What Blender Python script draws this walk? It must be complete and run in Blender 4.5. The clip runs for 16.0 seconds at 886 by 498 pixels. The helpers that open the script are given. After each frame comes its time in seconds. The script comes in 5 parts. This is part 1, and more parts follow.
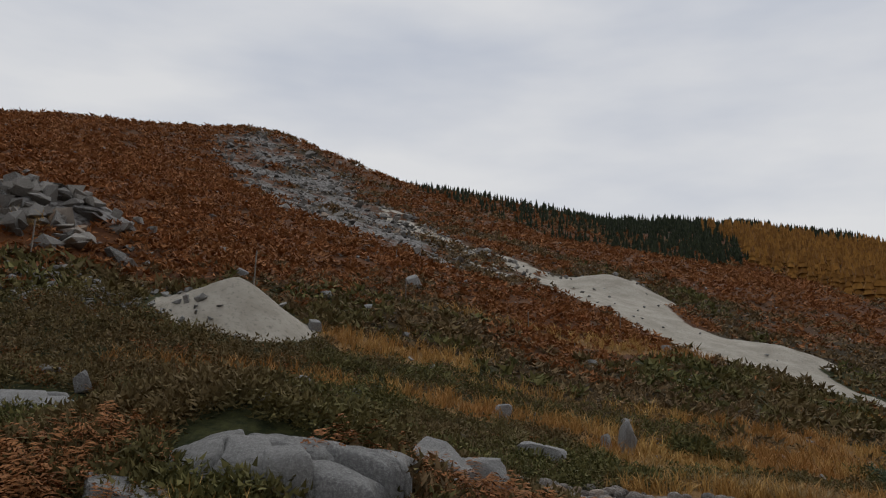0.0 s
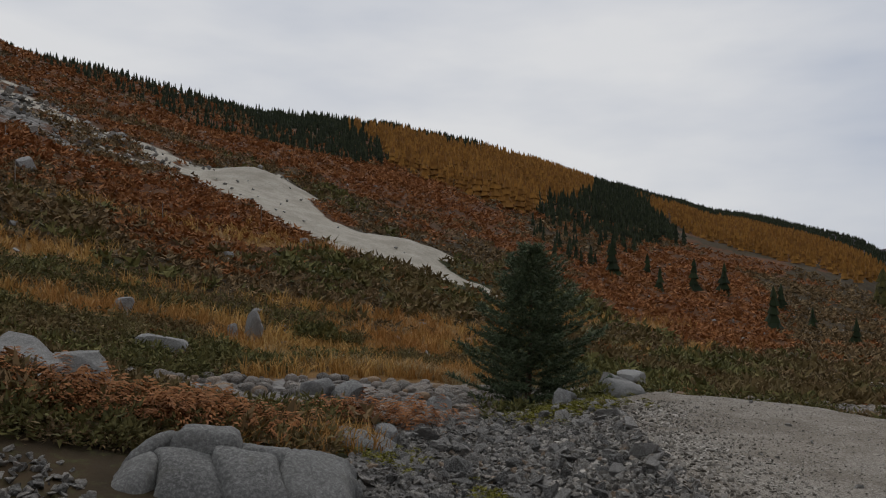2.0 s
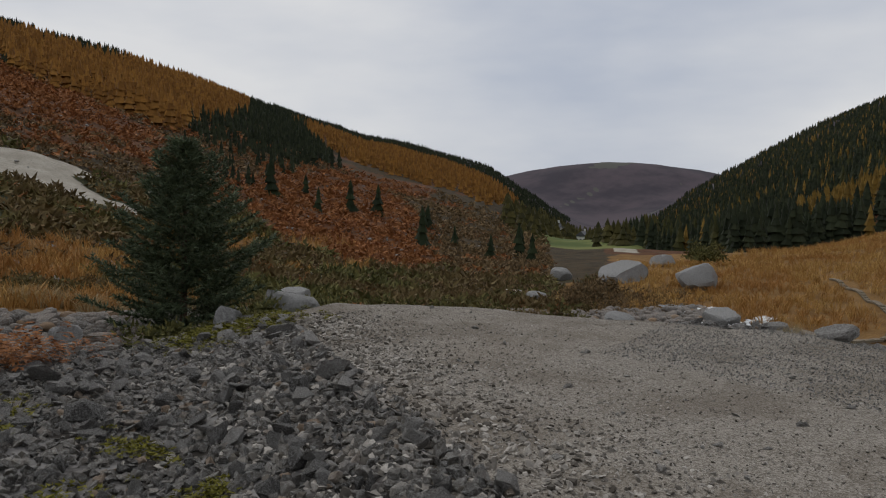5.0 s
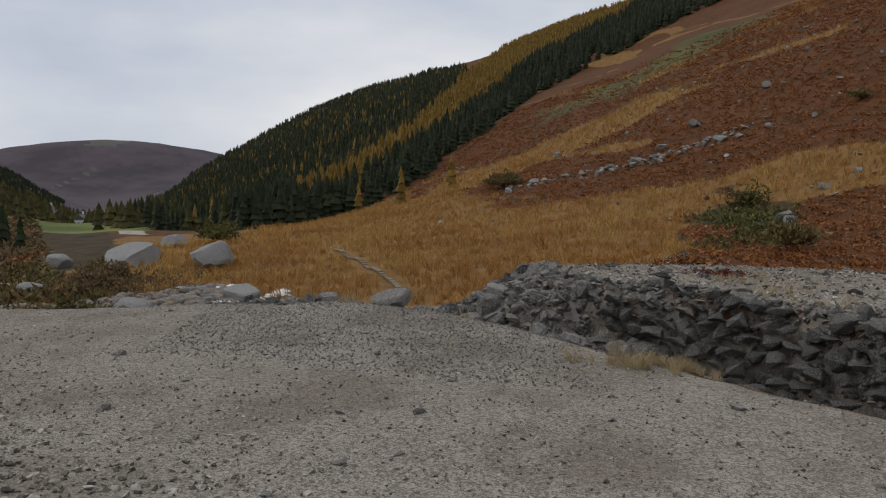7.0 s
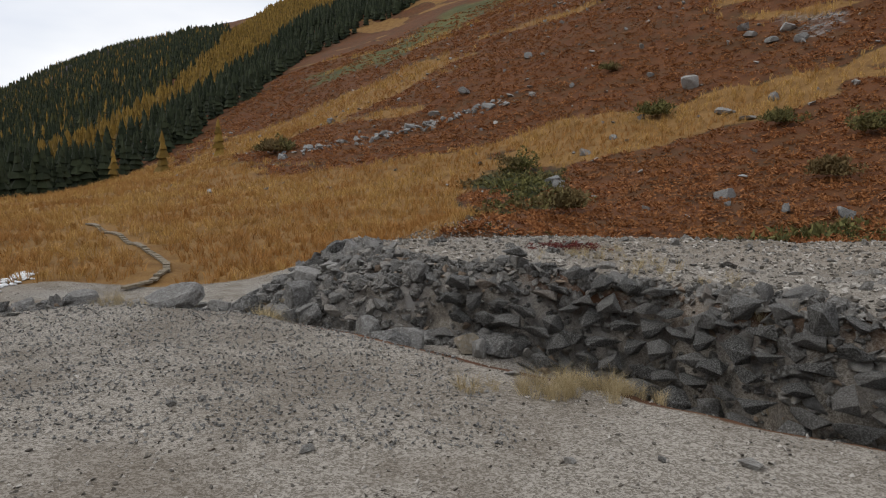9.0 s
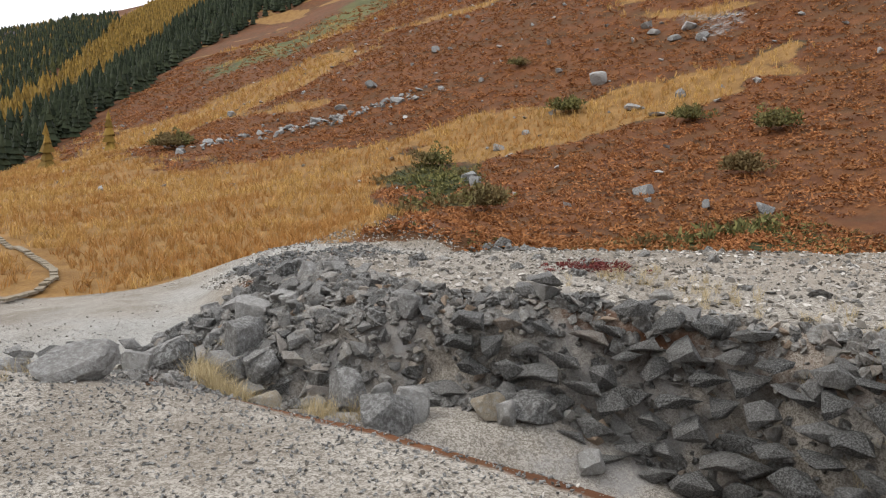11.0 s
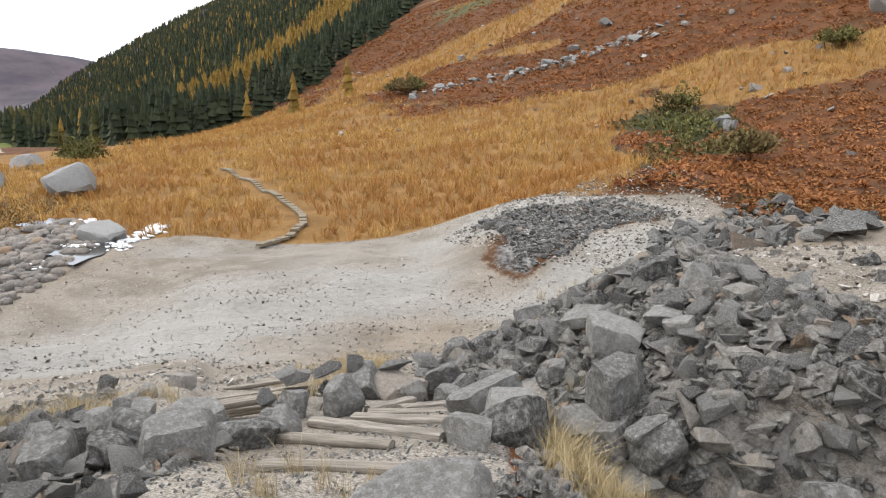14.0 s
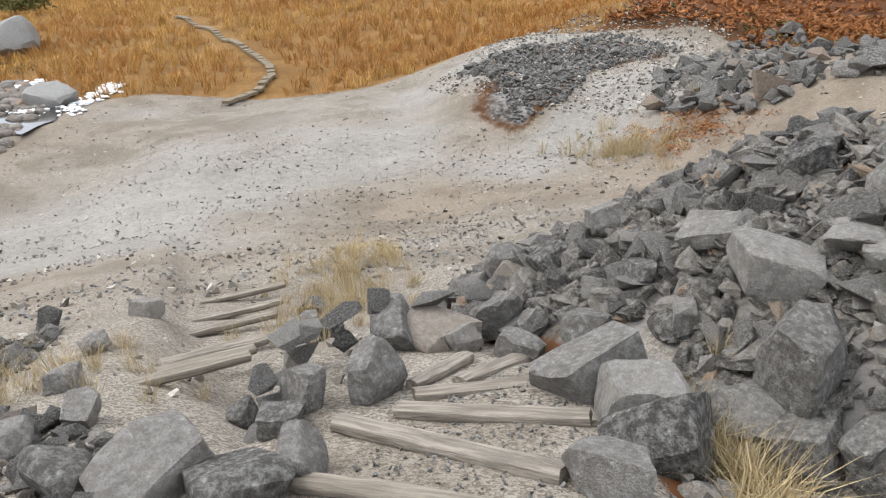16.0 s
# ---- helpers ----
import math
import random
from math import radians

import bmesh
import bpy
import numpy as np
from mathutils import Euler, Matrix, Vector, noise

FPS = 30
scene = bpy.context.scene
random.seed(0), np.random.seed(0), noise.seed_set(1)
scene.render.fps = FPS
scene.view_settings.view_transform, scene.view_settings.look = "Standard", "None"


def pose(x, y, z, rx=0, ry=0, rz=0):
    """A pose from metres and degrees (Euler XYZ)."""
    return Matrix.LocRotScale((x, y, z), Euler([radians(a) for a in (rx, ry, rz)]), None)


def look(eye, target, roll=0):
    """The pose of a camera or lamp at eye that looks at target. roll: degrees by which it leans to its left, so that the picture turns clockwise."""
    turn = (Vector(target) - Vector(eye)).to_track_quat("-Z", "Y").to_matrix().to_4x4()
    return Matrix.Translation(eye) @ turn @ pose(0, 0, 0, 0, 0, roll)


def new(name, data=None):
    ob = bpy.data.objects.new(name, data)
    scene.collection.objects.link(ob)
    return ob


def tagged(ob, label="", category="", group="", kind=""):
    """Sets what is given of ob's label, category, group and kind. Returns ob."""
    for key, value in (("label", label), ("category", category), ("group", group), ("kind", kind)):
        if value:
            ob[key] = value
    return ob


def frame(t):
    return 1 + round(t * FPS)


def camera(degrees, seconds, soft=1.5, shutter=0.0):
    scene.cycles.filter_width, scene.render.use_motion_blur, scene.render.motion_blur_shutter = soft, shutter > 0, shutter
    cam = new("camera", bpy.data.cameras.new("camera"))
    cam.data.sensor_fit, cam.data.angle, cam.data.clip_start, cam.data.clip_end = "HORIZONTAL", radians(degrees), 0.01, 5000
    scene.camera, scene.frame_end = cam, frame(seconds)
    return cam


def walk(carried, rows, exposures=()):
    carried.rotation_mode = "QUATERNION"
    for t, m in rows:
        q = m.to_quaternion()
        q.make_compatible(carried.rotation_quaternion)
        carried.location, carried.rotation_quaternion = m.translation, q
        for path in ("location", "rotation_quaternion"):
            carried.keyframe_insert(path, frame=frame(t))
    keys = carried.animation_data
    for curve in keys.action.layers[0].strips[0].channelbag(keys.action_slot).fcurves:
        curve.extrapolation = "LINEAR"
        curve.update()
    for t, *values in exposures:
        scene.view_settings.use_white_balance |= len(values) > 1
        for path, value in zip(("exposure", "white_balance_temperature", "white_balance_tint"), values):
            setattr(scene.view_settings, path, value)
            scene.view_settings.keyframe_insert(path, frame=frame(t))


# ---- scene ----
cam = camera(59.51, 16.0, soft=1.1)
# seconds, eye, yaw to the left, pitch up, roll
ROWS = [
    (0.0, 0.285, 0.545, 2.204, 2.10, 9.60, 1.69),
    (0.5, 0.337, 0.451, 2.222, -6.95, 9.65, 0.79),
    (1.0, 0.370, 0.337, 2.219, -16.93, 6.80, 0.86),
    (1.5, 0.447, 0.359, 2.165, -21.69, 1.48, 1.41),
    (2.0, 0.822, 0.474, 2.130, -23.71, 2.34, 0.81),
    (2.5, 1.130, 0.736, 2.125, -30.03, 1.04, 1.54),
    (3.0, 1.361, 1.056, 2.113, -39.07, -0.92, 1.88),
    (3.5, 1.516, 1.371, 2.015, -39.53, -3.49, 1.24),
    (3.7, 1.552, 1.535, 1.963, -39.56, -4.37, 1.28),
    (5.8, 2.342, 2.857, 1.628, -58.65, -3.04, -0.04),
    (6.0, 2.486, 3.010, 1.620, -61.79, -3.69, -0.01),
    (6.5, 2.880, 3.310, 1.539, -75.54, -3.82, 0.28),
    (7.0, 3.419, 3.515, 1.454, -83.97, -4.29, -0.07),
    (7.5, 3.918, 3.703, 1.422, -88.75, -6.62, -0.66),
    (8.0, 4.438, 3.833, 1.394, -97.83, -7.36, 0.71),
    (8.5, 5.045, 3.969, 1.390, -98.23, -7.41, 0.12),
    (9.0, 5.612, 4.077, 1.392, -100.70, -6.76, -0.13),
    (9.5, 6.215, 4.156, 1.317, -103.31, -7.68, -0.47),
    (9.7, 6.454, 4.211, 1.364, -103.13, -7.86, -0.66),
    (11.8, 8.890, 4.617, 1.410, -110.19, -6.85, 0.21),
    (12.0, 9.099, 4.653, 1.397, -109.86, -7.10, 0.08),
    (12.5, 9.613, 4.772, 1.427, -102.34, -8.31, -0.75),
    (13.0, 10.077, 4.879, 1.428, -103.36, -8.54, -0.24),
    (13.5, 10.556, 5.008, 1.402, -103.13, -9.16, 0.26),
    (14.0, 11.052, 5.234, 1.395, -91.62, -11.10, -0.77),
    (14.5, 11.508, 5.355, 1.358, -93.11, -15.22, -0.51),
    (15.0, 12.030, 5.413, 1.311, -93.85, -16.44, -1.59),
    (15.5, 12.507, 5.528, 1.298, -92.35, -18.32, -1.60),
    (16.0, 12.913, 5.616, 1.298, -93.17, -22.65, -2.88),
]
walk(cam, [(t, pose(x, y, z, 90, 0, yaw) @ pose(0, 0, 0, pitch) @ pose(0, 0, 0, 0, 0, roll)) for t, x, y, z, yaw, pitch, roll in ROWS],
     exposures=[(0.0, -0.1), (3.5, -0.15), (7.0, 0.05), (7.5, 0.35), (8.0, 0.6), (8.5, 0.4), (9.0, 0.45), (9.5, 0.95), (9.7, 1.05), (12.0, 1.52), (13.5, 1.7), (14.5, 1.42), (15.0, 1.6), (16.0, 1.56)])

# ---- sky and light: a bright overcast day ----
world = bpy.data.worlds.new("overcast_sky")
scene.world = world
world.use_nodes = True
wn, wl = world.node_tree.nodes, world.node_tree.links
wn.clear()
sky = wn.new("ShaderNodeTexSky")
sky.sky_type, sky.sun_disc, sky.sun_elevation, sky.sun_rotation = "NISHITA", False, radians(48), radians(18)
coord = wn.new("ShaderNodeTexCoord")
flat = wn.new("ShaderNodeMapping")
flat.inputs["Scale"].default_value = (1.0, 1.0, 3.4)
wl.new(coord.outputs["Generated"], flat.inputs["Vector"])
cloud = wn.new("ShaderNodeTexNoise")
cloud.inputs["Scale"].default_value, cloud.inputs["Detail"].default_value, cloud.inputs["Roughness"].default_value = 1.7, 5.0, 0.5
wl.new(flat.outputs["Vector"], cloud.inputs["Vector"])
tone = wn.new("ShaderNodeValToRGB")
tone.color_ramp.elements[0].position, tone.color_ramp.elements[0].color = 0.32, (0.50, 0.545, 0.64, 1)
tone.color_ramp.elements[1].position, tone.color_ramp.elements[1].color = 0.62, (0.78, 0.785, 0.80, 1)
wl.new(cloud.outputs["Fac"], tone.inputs["Fac"])
dim = wn.new("ShaderNodeVectorMath")
dim.operation = "SCALE"
dim.inputs["Scale"].default_value = 0.05
wl.new(sky.outputs["Color"], dim.inputs[0])
cover = wn.new("ShaderNodeMix")
cover.data_type = "RGBA"
cover.inputs["Factor"].default_value = 0.93
wl.new(dim.outputs["Vector"], cover.inputs["A"])
wl.new(tone.outputs["Color"], cover.inputs["B"])
glow = wn.new("ShaderNodeBackground")
wl.new(cover.outputs["Result"], glow.inputs["Color"])
wout = wn.new("ShaderNodeOutputWorld")
wl.new(glow.outputs["Background"], wout.inputs["Surface"])
sun = new("sun", bpy.data.lights.new("sun", "SUN"))
sun.data.energy, sun.data.angle, sun.data.color = 0.9, radians(40), (1.0, 0.96, 0.9)
sun.matrix_world = look((20, 60, 70), (0, 0, 0))


# ---- lie of the land ----
CU, SU = math.cos(radians(30)), math.sin(radians(30))


def vnoise(x, y, seed=0):
    """Smooth value noise in -1..1 on arrays."""
    xi, yi = np.floor(x), np.floor(y)
    fx, fy = x - xi, y - yi
    fx, fy = fx * fx * (3 - 2 * fx), fy * fy * (3 - 2 * fy)

    def h(a, b):
        s = np.sin(a * 127.1 + b * 311.7 + seed * 74.7) * 43758.5453
        return (s - np.floor(s)) * 2 - 1

    a = h(xi, yi) * (1 - fx) + h(xi + 1, yi) * fx
    b = h(xi, yi + 1) * (1 - fx) + h(xi + 1, yi + 1) * fx
    return a * (1 - fy) + b * fy


def fbm(x, y, octaves=4, seed=0):
    total, amp = 0, 0.5
    for k in range(octaves):
        total = total + amp * vnoise(x * 2**k + 13.1 * k, y * 2**k - 7.7 * k, seed + k)
        amp *= 0.5
    return total


def ramp(a, b, x):
    t = np.clip((x - a) / (b - a), 0, 1)
    return t * t * (3 - 2 * t)


def softplus(x, w):
    return w * np.logaddexp(0, x / w)


def outside(x, y, poly):
    """Signed distance to a polygon, positive outside."""
    best, inside = np.full(np.shape(x), 1e9), np.zeros(np.shape(x), bool)
    for (ax, ay), (bx, by) in zip(poly, poly[1:] + poly[:1]):
        ex, ey = bx - ax, by - ay
        t = np.clip(((x - ax) * ex + (y - ay) * ey) / (ex * ex + ey * ey), 0, 1)
        best = np.minimum(best, np.hypot(x - ax - t * ex, y - ay - t * ey))
        cross = (ay > y) != (by > y)
        inside ^= cross & (x < ex * (y - ay) / (ey if ey else 1e-9) + ax)
    return np.where(inside, -best, best)


TRACK = [(-16, -14), (-16, 1.5), (-1, 3.0), (3.2, 3.4), (5.2, 4.6), (6.4, 6.6), (7.5, 8.9), (9.3, 12.2), (10.9, 12.7), (12.3, 10.8), (12.4, 9.0),
         (13.2, 6.8), (13.7, 5.9), (13.0, 4.8), (11.8, 3.7), (10.6, 2.87), (9.9, 2.2), (9.2, 1.8), (8.6, 1.2), (8.0, 0.0), (7.0, -3.0), (6.0, -14)]
BANK = [(9.4, -2.2), (11.2, -0.3), (12.9, 0.3), (14.3, 1.7), (15.6, 2.8), (16.8, 3.2), (17.3, 2.4), (17.0, 1.0), (16.3, -0.8), (15.6, -2.6), (14.4, -6), (12, -12), (9, -9)]
WALLED = [(9.3, -1.9), (10.2, -0.75), (11.25, -0.02), (12.6, 0.42), (13.5, 1.28), (14.3, 2.25), (15.2, 3.4), (18, 5), (19, 2), (15, -7), (12, -12), (9, -9)]
LOWER = [(13.5, 8.5), (17, 13), (24, 16), (33, 18), (44, 20), (45, 15.2), (43.5, 11.2), (42.7, 6.8), (44, 1), (42, -6), (33, -9), (26, -8), (19, -3), (16, 4)]
STAIR = [(12.6, 6.4), (12.6, 5.0), (14.2, 4.9), (16.0, 4.75), (16.9, 5.2), (17.4, 6.5), (20.0, 6.9), (20.0, 8.0), (16.6, 7.7), (15.4, 6.6)]


def height(x, y):
    """Height of the ground at arrays x, y."""
    u, v = CU * x + SU * y, -SU * x + CU * y
    north = -1.1 - 0.095 * np.clip(u - 15, -12, 36) - 0.03 * np.clip(u - 51, 0, 900) - 0.01 * np.clip(u - 951, 0, 3000)
    south = np.clip(-1.0 - 0.235 * (x - 14.0), -4.95, -0.98 - 0.45 * ramp(13.6, 12.6, x)) - 0.03 * np.clip(u - 90, 0, 861) - 0.01 * np.clip(u - 951, 0, 3000)
    z = south + (north - south) * ramp(-3, 9, v)
    # the two valley sides
    rise = 0.335 * softplus(v - 19, 5.0) * (1 + 0.17 * ramp(150, 500, u))
    crest = 118 - 18 * ramp(60, -60, u) - 25 * ramp(112, 190, u) + 0.12 * np.clip(u - 200, 0, 1300) + 4 * fbm(u / 160, v * 0 + 3.3, 3, 5)
    # the slopes steepen and ease along the valley
    bearing, away = np.degrees(np.arctan2(v, u)), ramp(120, 380, np.hypot(u, v))
    ease = 1 + away * (np.interp(bearing, *EASE) - 1)
    left = (crest - softplus(crest - rise, 7.0)) * ease
    rise2 = (0.50 + 0.07 * ramp(250, 600, u)) * softplus(-v - 57, 16.0)
    right = (270 - softplus(270 - rise2, 10.0)) * ease
    z = z + (left + right) * ramp(2600, 1700, u)
    # crag on the left skyline, rounded far hill that ends the valley
    z = z + 12 * np.exp(-(((u - 76) / 34) ** 2 + ((v - 275) / 55) ** 2))
    z = z + 222 * np.exp(-((((x - 2500) * 0.5 - (y - 1385) * 0.87) / 780) ** 2 + (((x - 2500) * 0.87 + (y - 1385) * 0.5) / 420) ** 2))
    # rolls and hummocks
    far = np.hypot(x - 6, y - 4)
    z = z + ramp(14, 40, far) * (0.55 * fbm(x / 9, y / 9, 3, 1) + ramp(60, 200, far) * 5.0 * fbm(x / 70, y / 70, 3, 2))
    z = z + ramp(8, 20, far) * 0.16 * fbm(x / 2.2, y / 2.2, 2, 3)
    # rock knoll beside the near spoil heap, and the cones of spoil
    for cx, cy, h, r, rr in SPOIL:
        d = np.hypot(x - cx, y - cy)
        z = np.maximum(z, z + h - (h / r) * softplus(d - rr, 0.25))
    for cx, cy, h, r in KNOLLS:
        z = z + h * np.exp(-(((x - cx) ** 2 + (y - cy) ** 2) / r**2))
    # bare gravel mounds below the steps
    for cx, cy, h, rx, ry in MOUNDS:
        z = z + h * np.exp(-(((x - cx) / rx) ** 2 + ((y - cy) / ry) ** 2))
    z = z + ramp(0.5, -3.0, outside(x, y, LOWER)) * (0.22 * fbm(x / 3.4, y / 3.4, 3, 15) + 0.05 * fbm(x / 0.9, y / 0.9, 2, 16))
    # track, bank and stair ramp
    bump = 0.045 * fbm(x / 1.3, y / 1.3, 3, 9)
    d1 = outside(x, y, TRACK)
    p1 = 0.0 - 0.28 * softplus(d1 - 0.1, 0.12) - 0.75 * softplus(d1 - 0.6, 0.2) * ramp(5.2, 2.5, y - 0.25 * (x - 8)) + 0.85 * np.exp(-(((x + 0.3) ** 2 + (y + 0.6) ** 2) / 2.9**2))
    p1 = p1 - 1.5 * softplus(d1 - 0.25, 0.08) * ramp(6.3, 5.3, y) * ramp(6.0, 7.0, x)
    d2 = outside(x, y, BANK)
    p2 = 0.22 - 0.38 * softplus(d2, 0.2) + 0.5 * bump
    p2 = p2 - 7.0 * softplus(outside(x, y, WALLED) - 0.05, 0.04) * ramp(15.2, 13.8, x) - 0.3 * softplus(d2 - 0.4, 0.2) * ramp(13.8, 15.2, x)
    d3 = outside(x, y, STAIR)
    p3 = -0.25 * np.maximum(x - 13.2, 0) - 0.62 * ramp(6.15, 6.5, y) * ramp(15.5, 16.2, x) - 0.55 * softplus(d3, 0.12)
    top = np.maximum(np.maximum(p1, p2), p3)
    return np.maximum(z, top) + bump + 0.012 * ramp(30, 10, far) * vnoise(x * 3.1, y * 3.1, 21)


EASE = [(-40, -36, -31, -27, -22, -18, -14, -10, -8, 0, 5, 8, 10, 13, 17, 23, 60, 68, 77, 85, 90, 95), (0.86, 0.84, 0.865, 0.87, 0.9, 0.96, 1.0, 1.03, 1.03, 1.0, 1.45, 1.5, 1.36, 1.2, 1.03, 1.0, 1.0, 0.95, 1.02, 1.0, 0.96, 0.94)]
SPOIL = [(-9.6, 33.0, 1.75, 3.1, 0.1), (18.2, 97.0, 1.6, 6.5, 0.8), (29.9, 74.5, 0.8, 4.0, 0.4)]
KNOLLS = [(-22.5, 40.0, 2.6, 5.0), (-3.0, 12.8, 1.5, 3.2)]
MOUNDS = [(33.0, 9.5, 0.55, 5.0, 4.0), (36.5, 2.2, 0.9, 3.2, 2.2), (42.0, 1.2, 1.3, 4.0, 3.2), (46.0, -5.0, 1.8, 7.0, 5.0), (31.0, -5.5, 2.2, 5.0, 4.0), (24.0, 12.0, -0.6, 4.0, 2.0), (27.0, 6.0, -0.4, 3.0, 2.0), (35.0, 14.5, -0.35, 4.0, 1.5)]

# ---- materials ----
class Nodes:
    """A short way to write node materials."""

    def __init__(self, name):
        self.mat = bpy.data.materials.new(name)
        self.mat.use_nodes = True
        self.tree = self.mat.node_tree
        self.bsdf = self.tree.nodes["Principled BSDF"]
        self.coord = self.tree.nodes.new("ShaderNodeTexCoord").outputs["Object"]

    def node(self, kind, **values):
        n = self.tree.nodes.new(kind)
        for key, value in values.items():
            self.put(n, key.replace("_", " "), value)
        return n

    def put(self, n, key, value):
        if isinstance(value, bpy.types.NodeSocket):
            self.tree.links.new(value, n.inputs[key])
        else:
            n.inputs[key].default_value = value

    def noise(self, scale, detail=4.0, rough=0.55, vector=None):
        return self.node("ShaderNodeTexNoise", Vector=vector or self.coord, Scale=scale, Detail=detail, Roughness=rough).outputs["Fac"]

    def cells(self, scale, out="Color", vector=None):
        return self.node("ShaderNodeTexVoronoi", Vector=vector or self.coord, Scale=scale).outputs[out]

    def fit(self, value, a, b, c=0.0, d=1.0):
        n = self.tree.nodes.new("ShaderNodeMapRange")
        n.interpolation_type = "SMOOTHSTEP"
        for key, v in (("Value", value), ("From Min", a), ("From Max", b), ("To Min", c), ("To Max", d)):
            self.put(n, key, v)
        return n.outputs["Result"]

    def calc(self, op, a, b):
        n = self.tree.nodes.new("ShaderNodeMath")
        n.operation = op
        self.put(n, 0, a)
        self.put(n, 1, b)
        return n.outputs[0]

    def mix(self, fac, a, b, blend="MIX"):
        n = self.tree.nodes.new("ShaderNodeMix")
        n.data_type, n.blend_type = "RGBA", blend
        for key, v in (("Factor", fac), ("A", a), ("B", b)):
            if isinstance(v, tuple) and len(v) == 3:
                v = (*v, 1.0)
            socket = [s for s in n.inputs if s.name == key and (s.type == "RGBA" or key == "Factor" and s.type == "VALUE")][0]
            if isinstance(v, bpy.types.NodeSocket):
                self.tree.links.new(v, socket)
            else:
                socket.default_value = v
        return [s for s in n.outputs if s.type == "RGBA"][0]

    def attr(self, name):
        n = self.tree.nodes.new("ShaderNodeAttribute")
        n.attribute_name = name
        sep = self.node("ShaderNodeSeparateColor", Color=n.outputs["Color"])
        return sep.outputs[0], sep.outputs[1], sep.outputs[2]

    def chance(self, island=False):
        if island:
            return self.tree.nodes.new("ShaderNodeNewGeometry").outputs["Random Per Island"]
        return self.tree.nodes.new("ShaderNodeObjectInfo").outputs["Random"]

    def done(self, colour, rough=0.9, height=None, strength=0.5, distance=0.02, specular=0.3):
        self.put(self.bsdf, "Base Color", colour if not isinstance(colour, tuple) else (*colour, 1.0))
        self.put(self.bsdf, "Roughness", rough)
        self.put(self.bsdf, "Specular IOR Level", specular)
        if height is not None:
            bump = self.node("ShaderNodeBump", Height=height, Strength=strength, Distance=distance)
            self.put(self.bsdf, "Normal", bump.outputs["Normal"])
        return self.mat


def ground_material():
    m = Nodes("moor_ground")
    bracken, grass, green = m.attr("plants")
    gravel, sand, rock = m.attr("bare")
    n1, n2, n3, n4 = m.noise(0.05, 5), m.noise(0.45, 6, 0.65), m.noise(5.0, 5, 0.7), m.noise(40.0, 3, 0.6)
    fine = m.mix(0.5, m.cells(62.0), m.cells(140.0))
    base = m.mix(m.fit(n2, 0.35, 0.65), (0.030, 0.022, 0.012), (0.062, 0.040, 0.020))
    base = m.mix(m.fit(n3, 0.5, 0.7), base, (0.055, 0.052, 0.020))

    def layer(under, weight, over, soft=0.3):
        rough = m.calc("ADD", m.calc("SUBTRACT", m.calc("MULTIPLY", weight, 1.6), 0.3), m.calc("MULTIPLY", m.calc("SUBTRACT", m.calc("ADD", m.calc("MULTIPLY", n2, 0.6), m.calc("MULTIPLY", n3, 0.4)), 0.5), 1.1))
        return m.mix(m.fit(rough, 0.5 - soft / 2, 0.5 + soft / 2), under, over)

    c_green = m.mix(m.fit(n3, 0.35, 0.65), (0.016, 0.020, 0.007), (0.048, 0.050, 0.016))
    c_bracken = m.mix(m.fit(n2, 0.3, 0.7), (0.085, 0.031, 0.011), (0.150, 0.060, 0.020))
    c_bracken = m.mix(m.fit(n3, 0.3, 0.75), m.mix(0.5, c_bracken, (0.05, 0.02, 0.012)), c_bracken)
    c_bracken = m.mix(m.fit(m.noise(0.16, 6, 0.7), 0.42, 0.62, 0.0, 0.8), c_bracken, m.mix(0.6, c_bracken, (0.05, 0.034, 0.016)))
    c_grass = m.mix(m.fit(n2, 0.3, 0.7), (0.16, 0.085, 0.026), (0.27, 0.155, 0.055))
    c_grass = m.mix(m.fit(n3, 0.35, 0.7), m.mix(0.5, c_grass, (0.10, 0.05, 0.015)), c_grass)
    c_gravel = m.mix(m.fit(n3, 0.3, 0.7), (0.158, 0.135, 0.106), (0.225, 0.197, 0.160))
    speck = m.tree.nodes.new("ShaderNodeRGBToBW")
    m.put(speck, "Color", fine)
    c_gravel = m.mix(m.fit(speck.outputs[0], 0.3, 0.72), m.mix(0.42, c_gravel, (0.05, 0.043, 0.036)), m.mix(0.5, c_gravel, (0.46, 0.43, 0.385)))
    c_gravel = m.mix(m.fit(n1, 0.45, 0.6), c_gravel, m.mix(0.5, c_gravel, (0.20, 0.155, 0.11)))
    c_gravel = m.mix(m.fit(m.noise(0.55, 6, 0.68), 0.45, 0.6, 0.0, 0.8), c_gravel, m.mix(0.5, c_gravel, (0.090, 0.068, 0.046)))
    c_sand = m.mix(m.fit(n2, 0.3, 0.7), (0.27, 0.245, 0.20), (0.40, 0.37, 0.315))
    c_sand = m.mix(m.fit(n3, 0.5, 0.72), c_sand, (0.20, 0.185, 0.155))
    c_rock = m.mix(m.fit(m.noise(1.4, 6, 0.7), 0.4, 0.6), (0.035, 0.030, 0.026), (0.24, 0.23, 0.22))
    colour = layer(base, green, c_green)
    hill, field, strip = m.attr("distant")
    colour = layer(colour, bracken, c_bracken)
    colour = layer(colour, grass, c_grass)
    colour = layer(colour, rock, c_rock, 0.2)
    colour = layer(colour, gravel, c_gravel, 0.25)
    colour = layer(colour, sand, c_sand, 0.4)
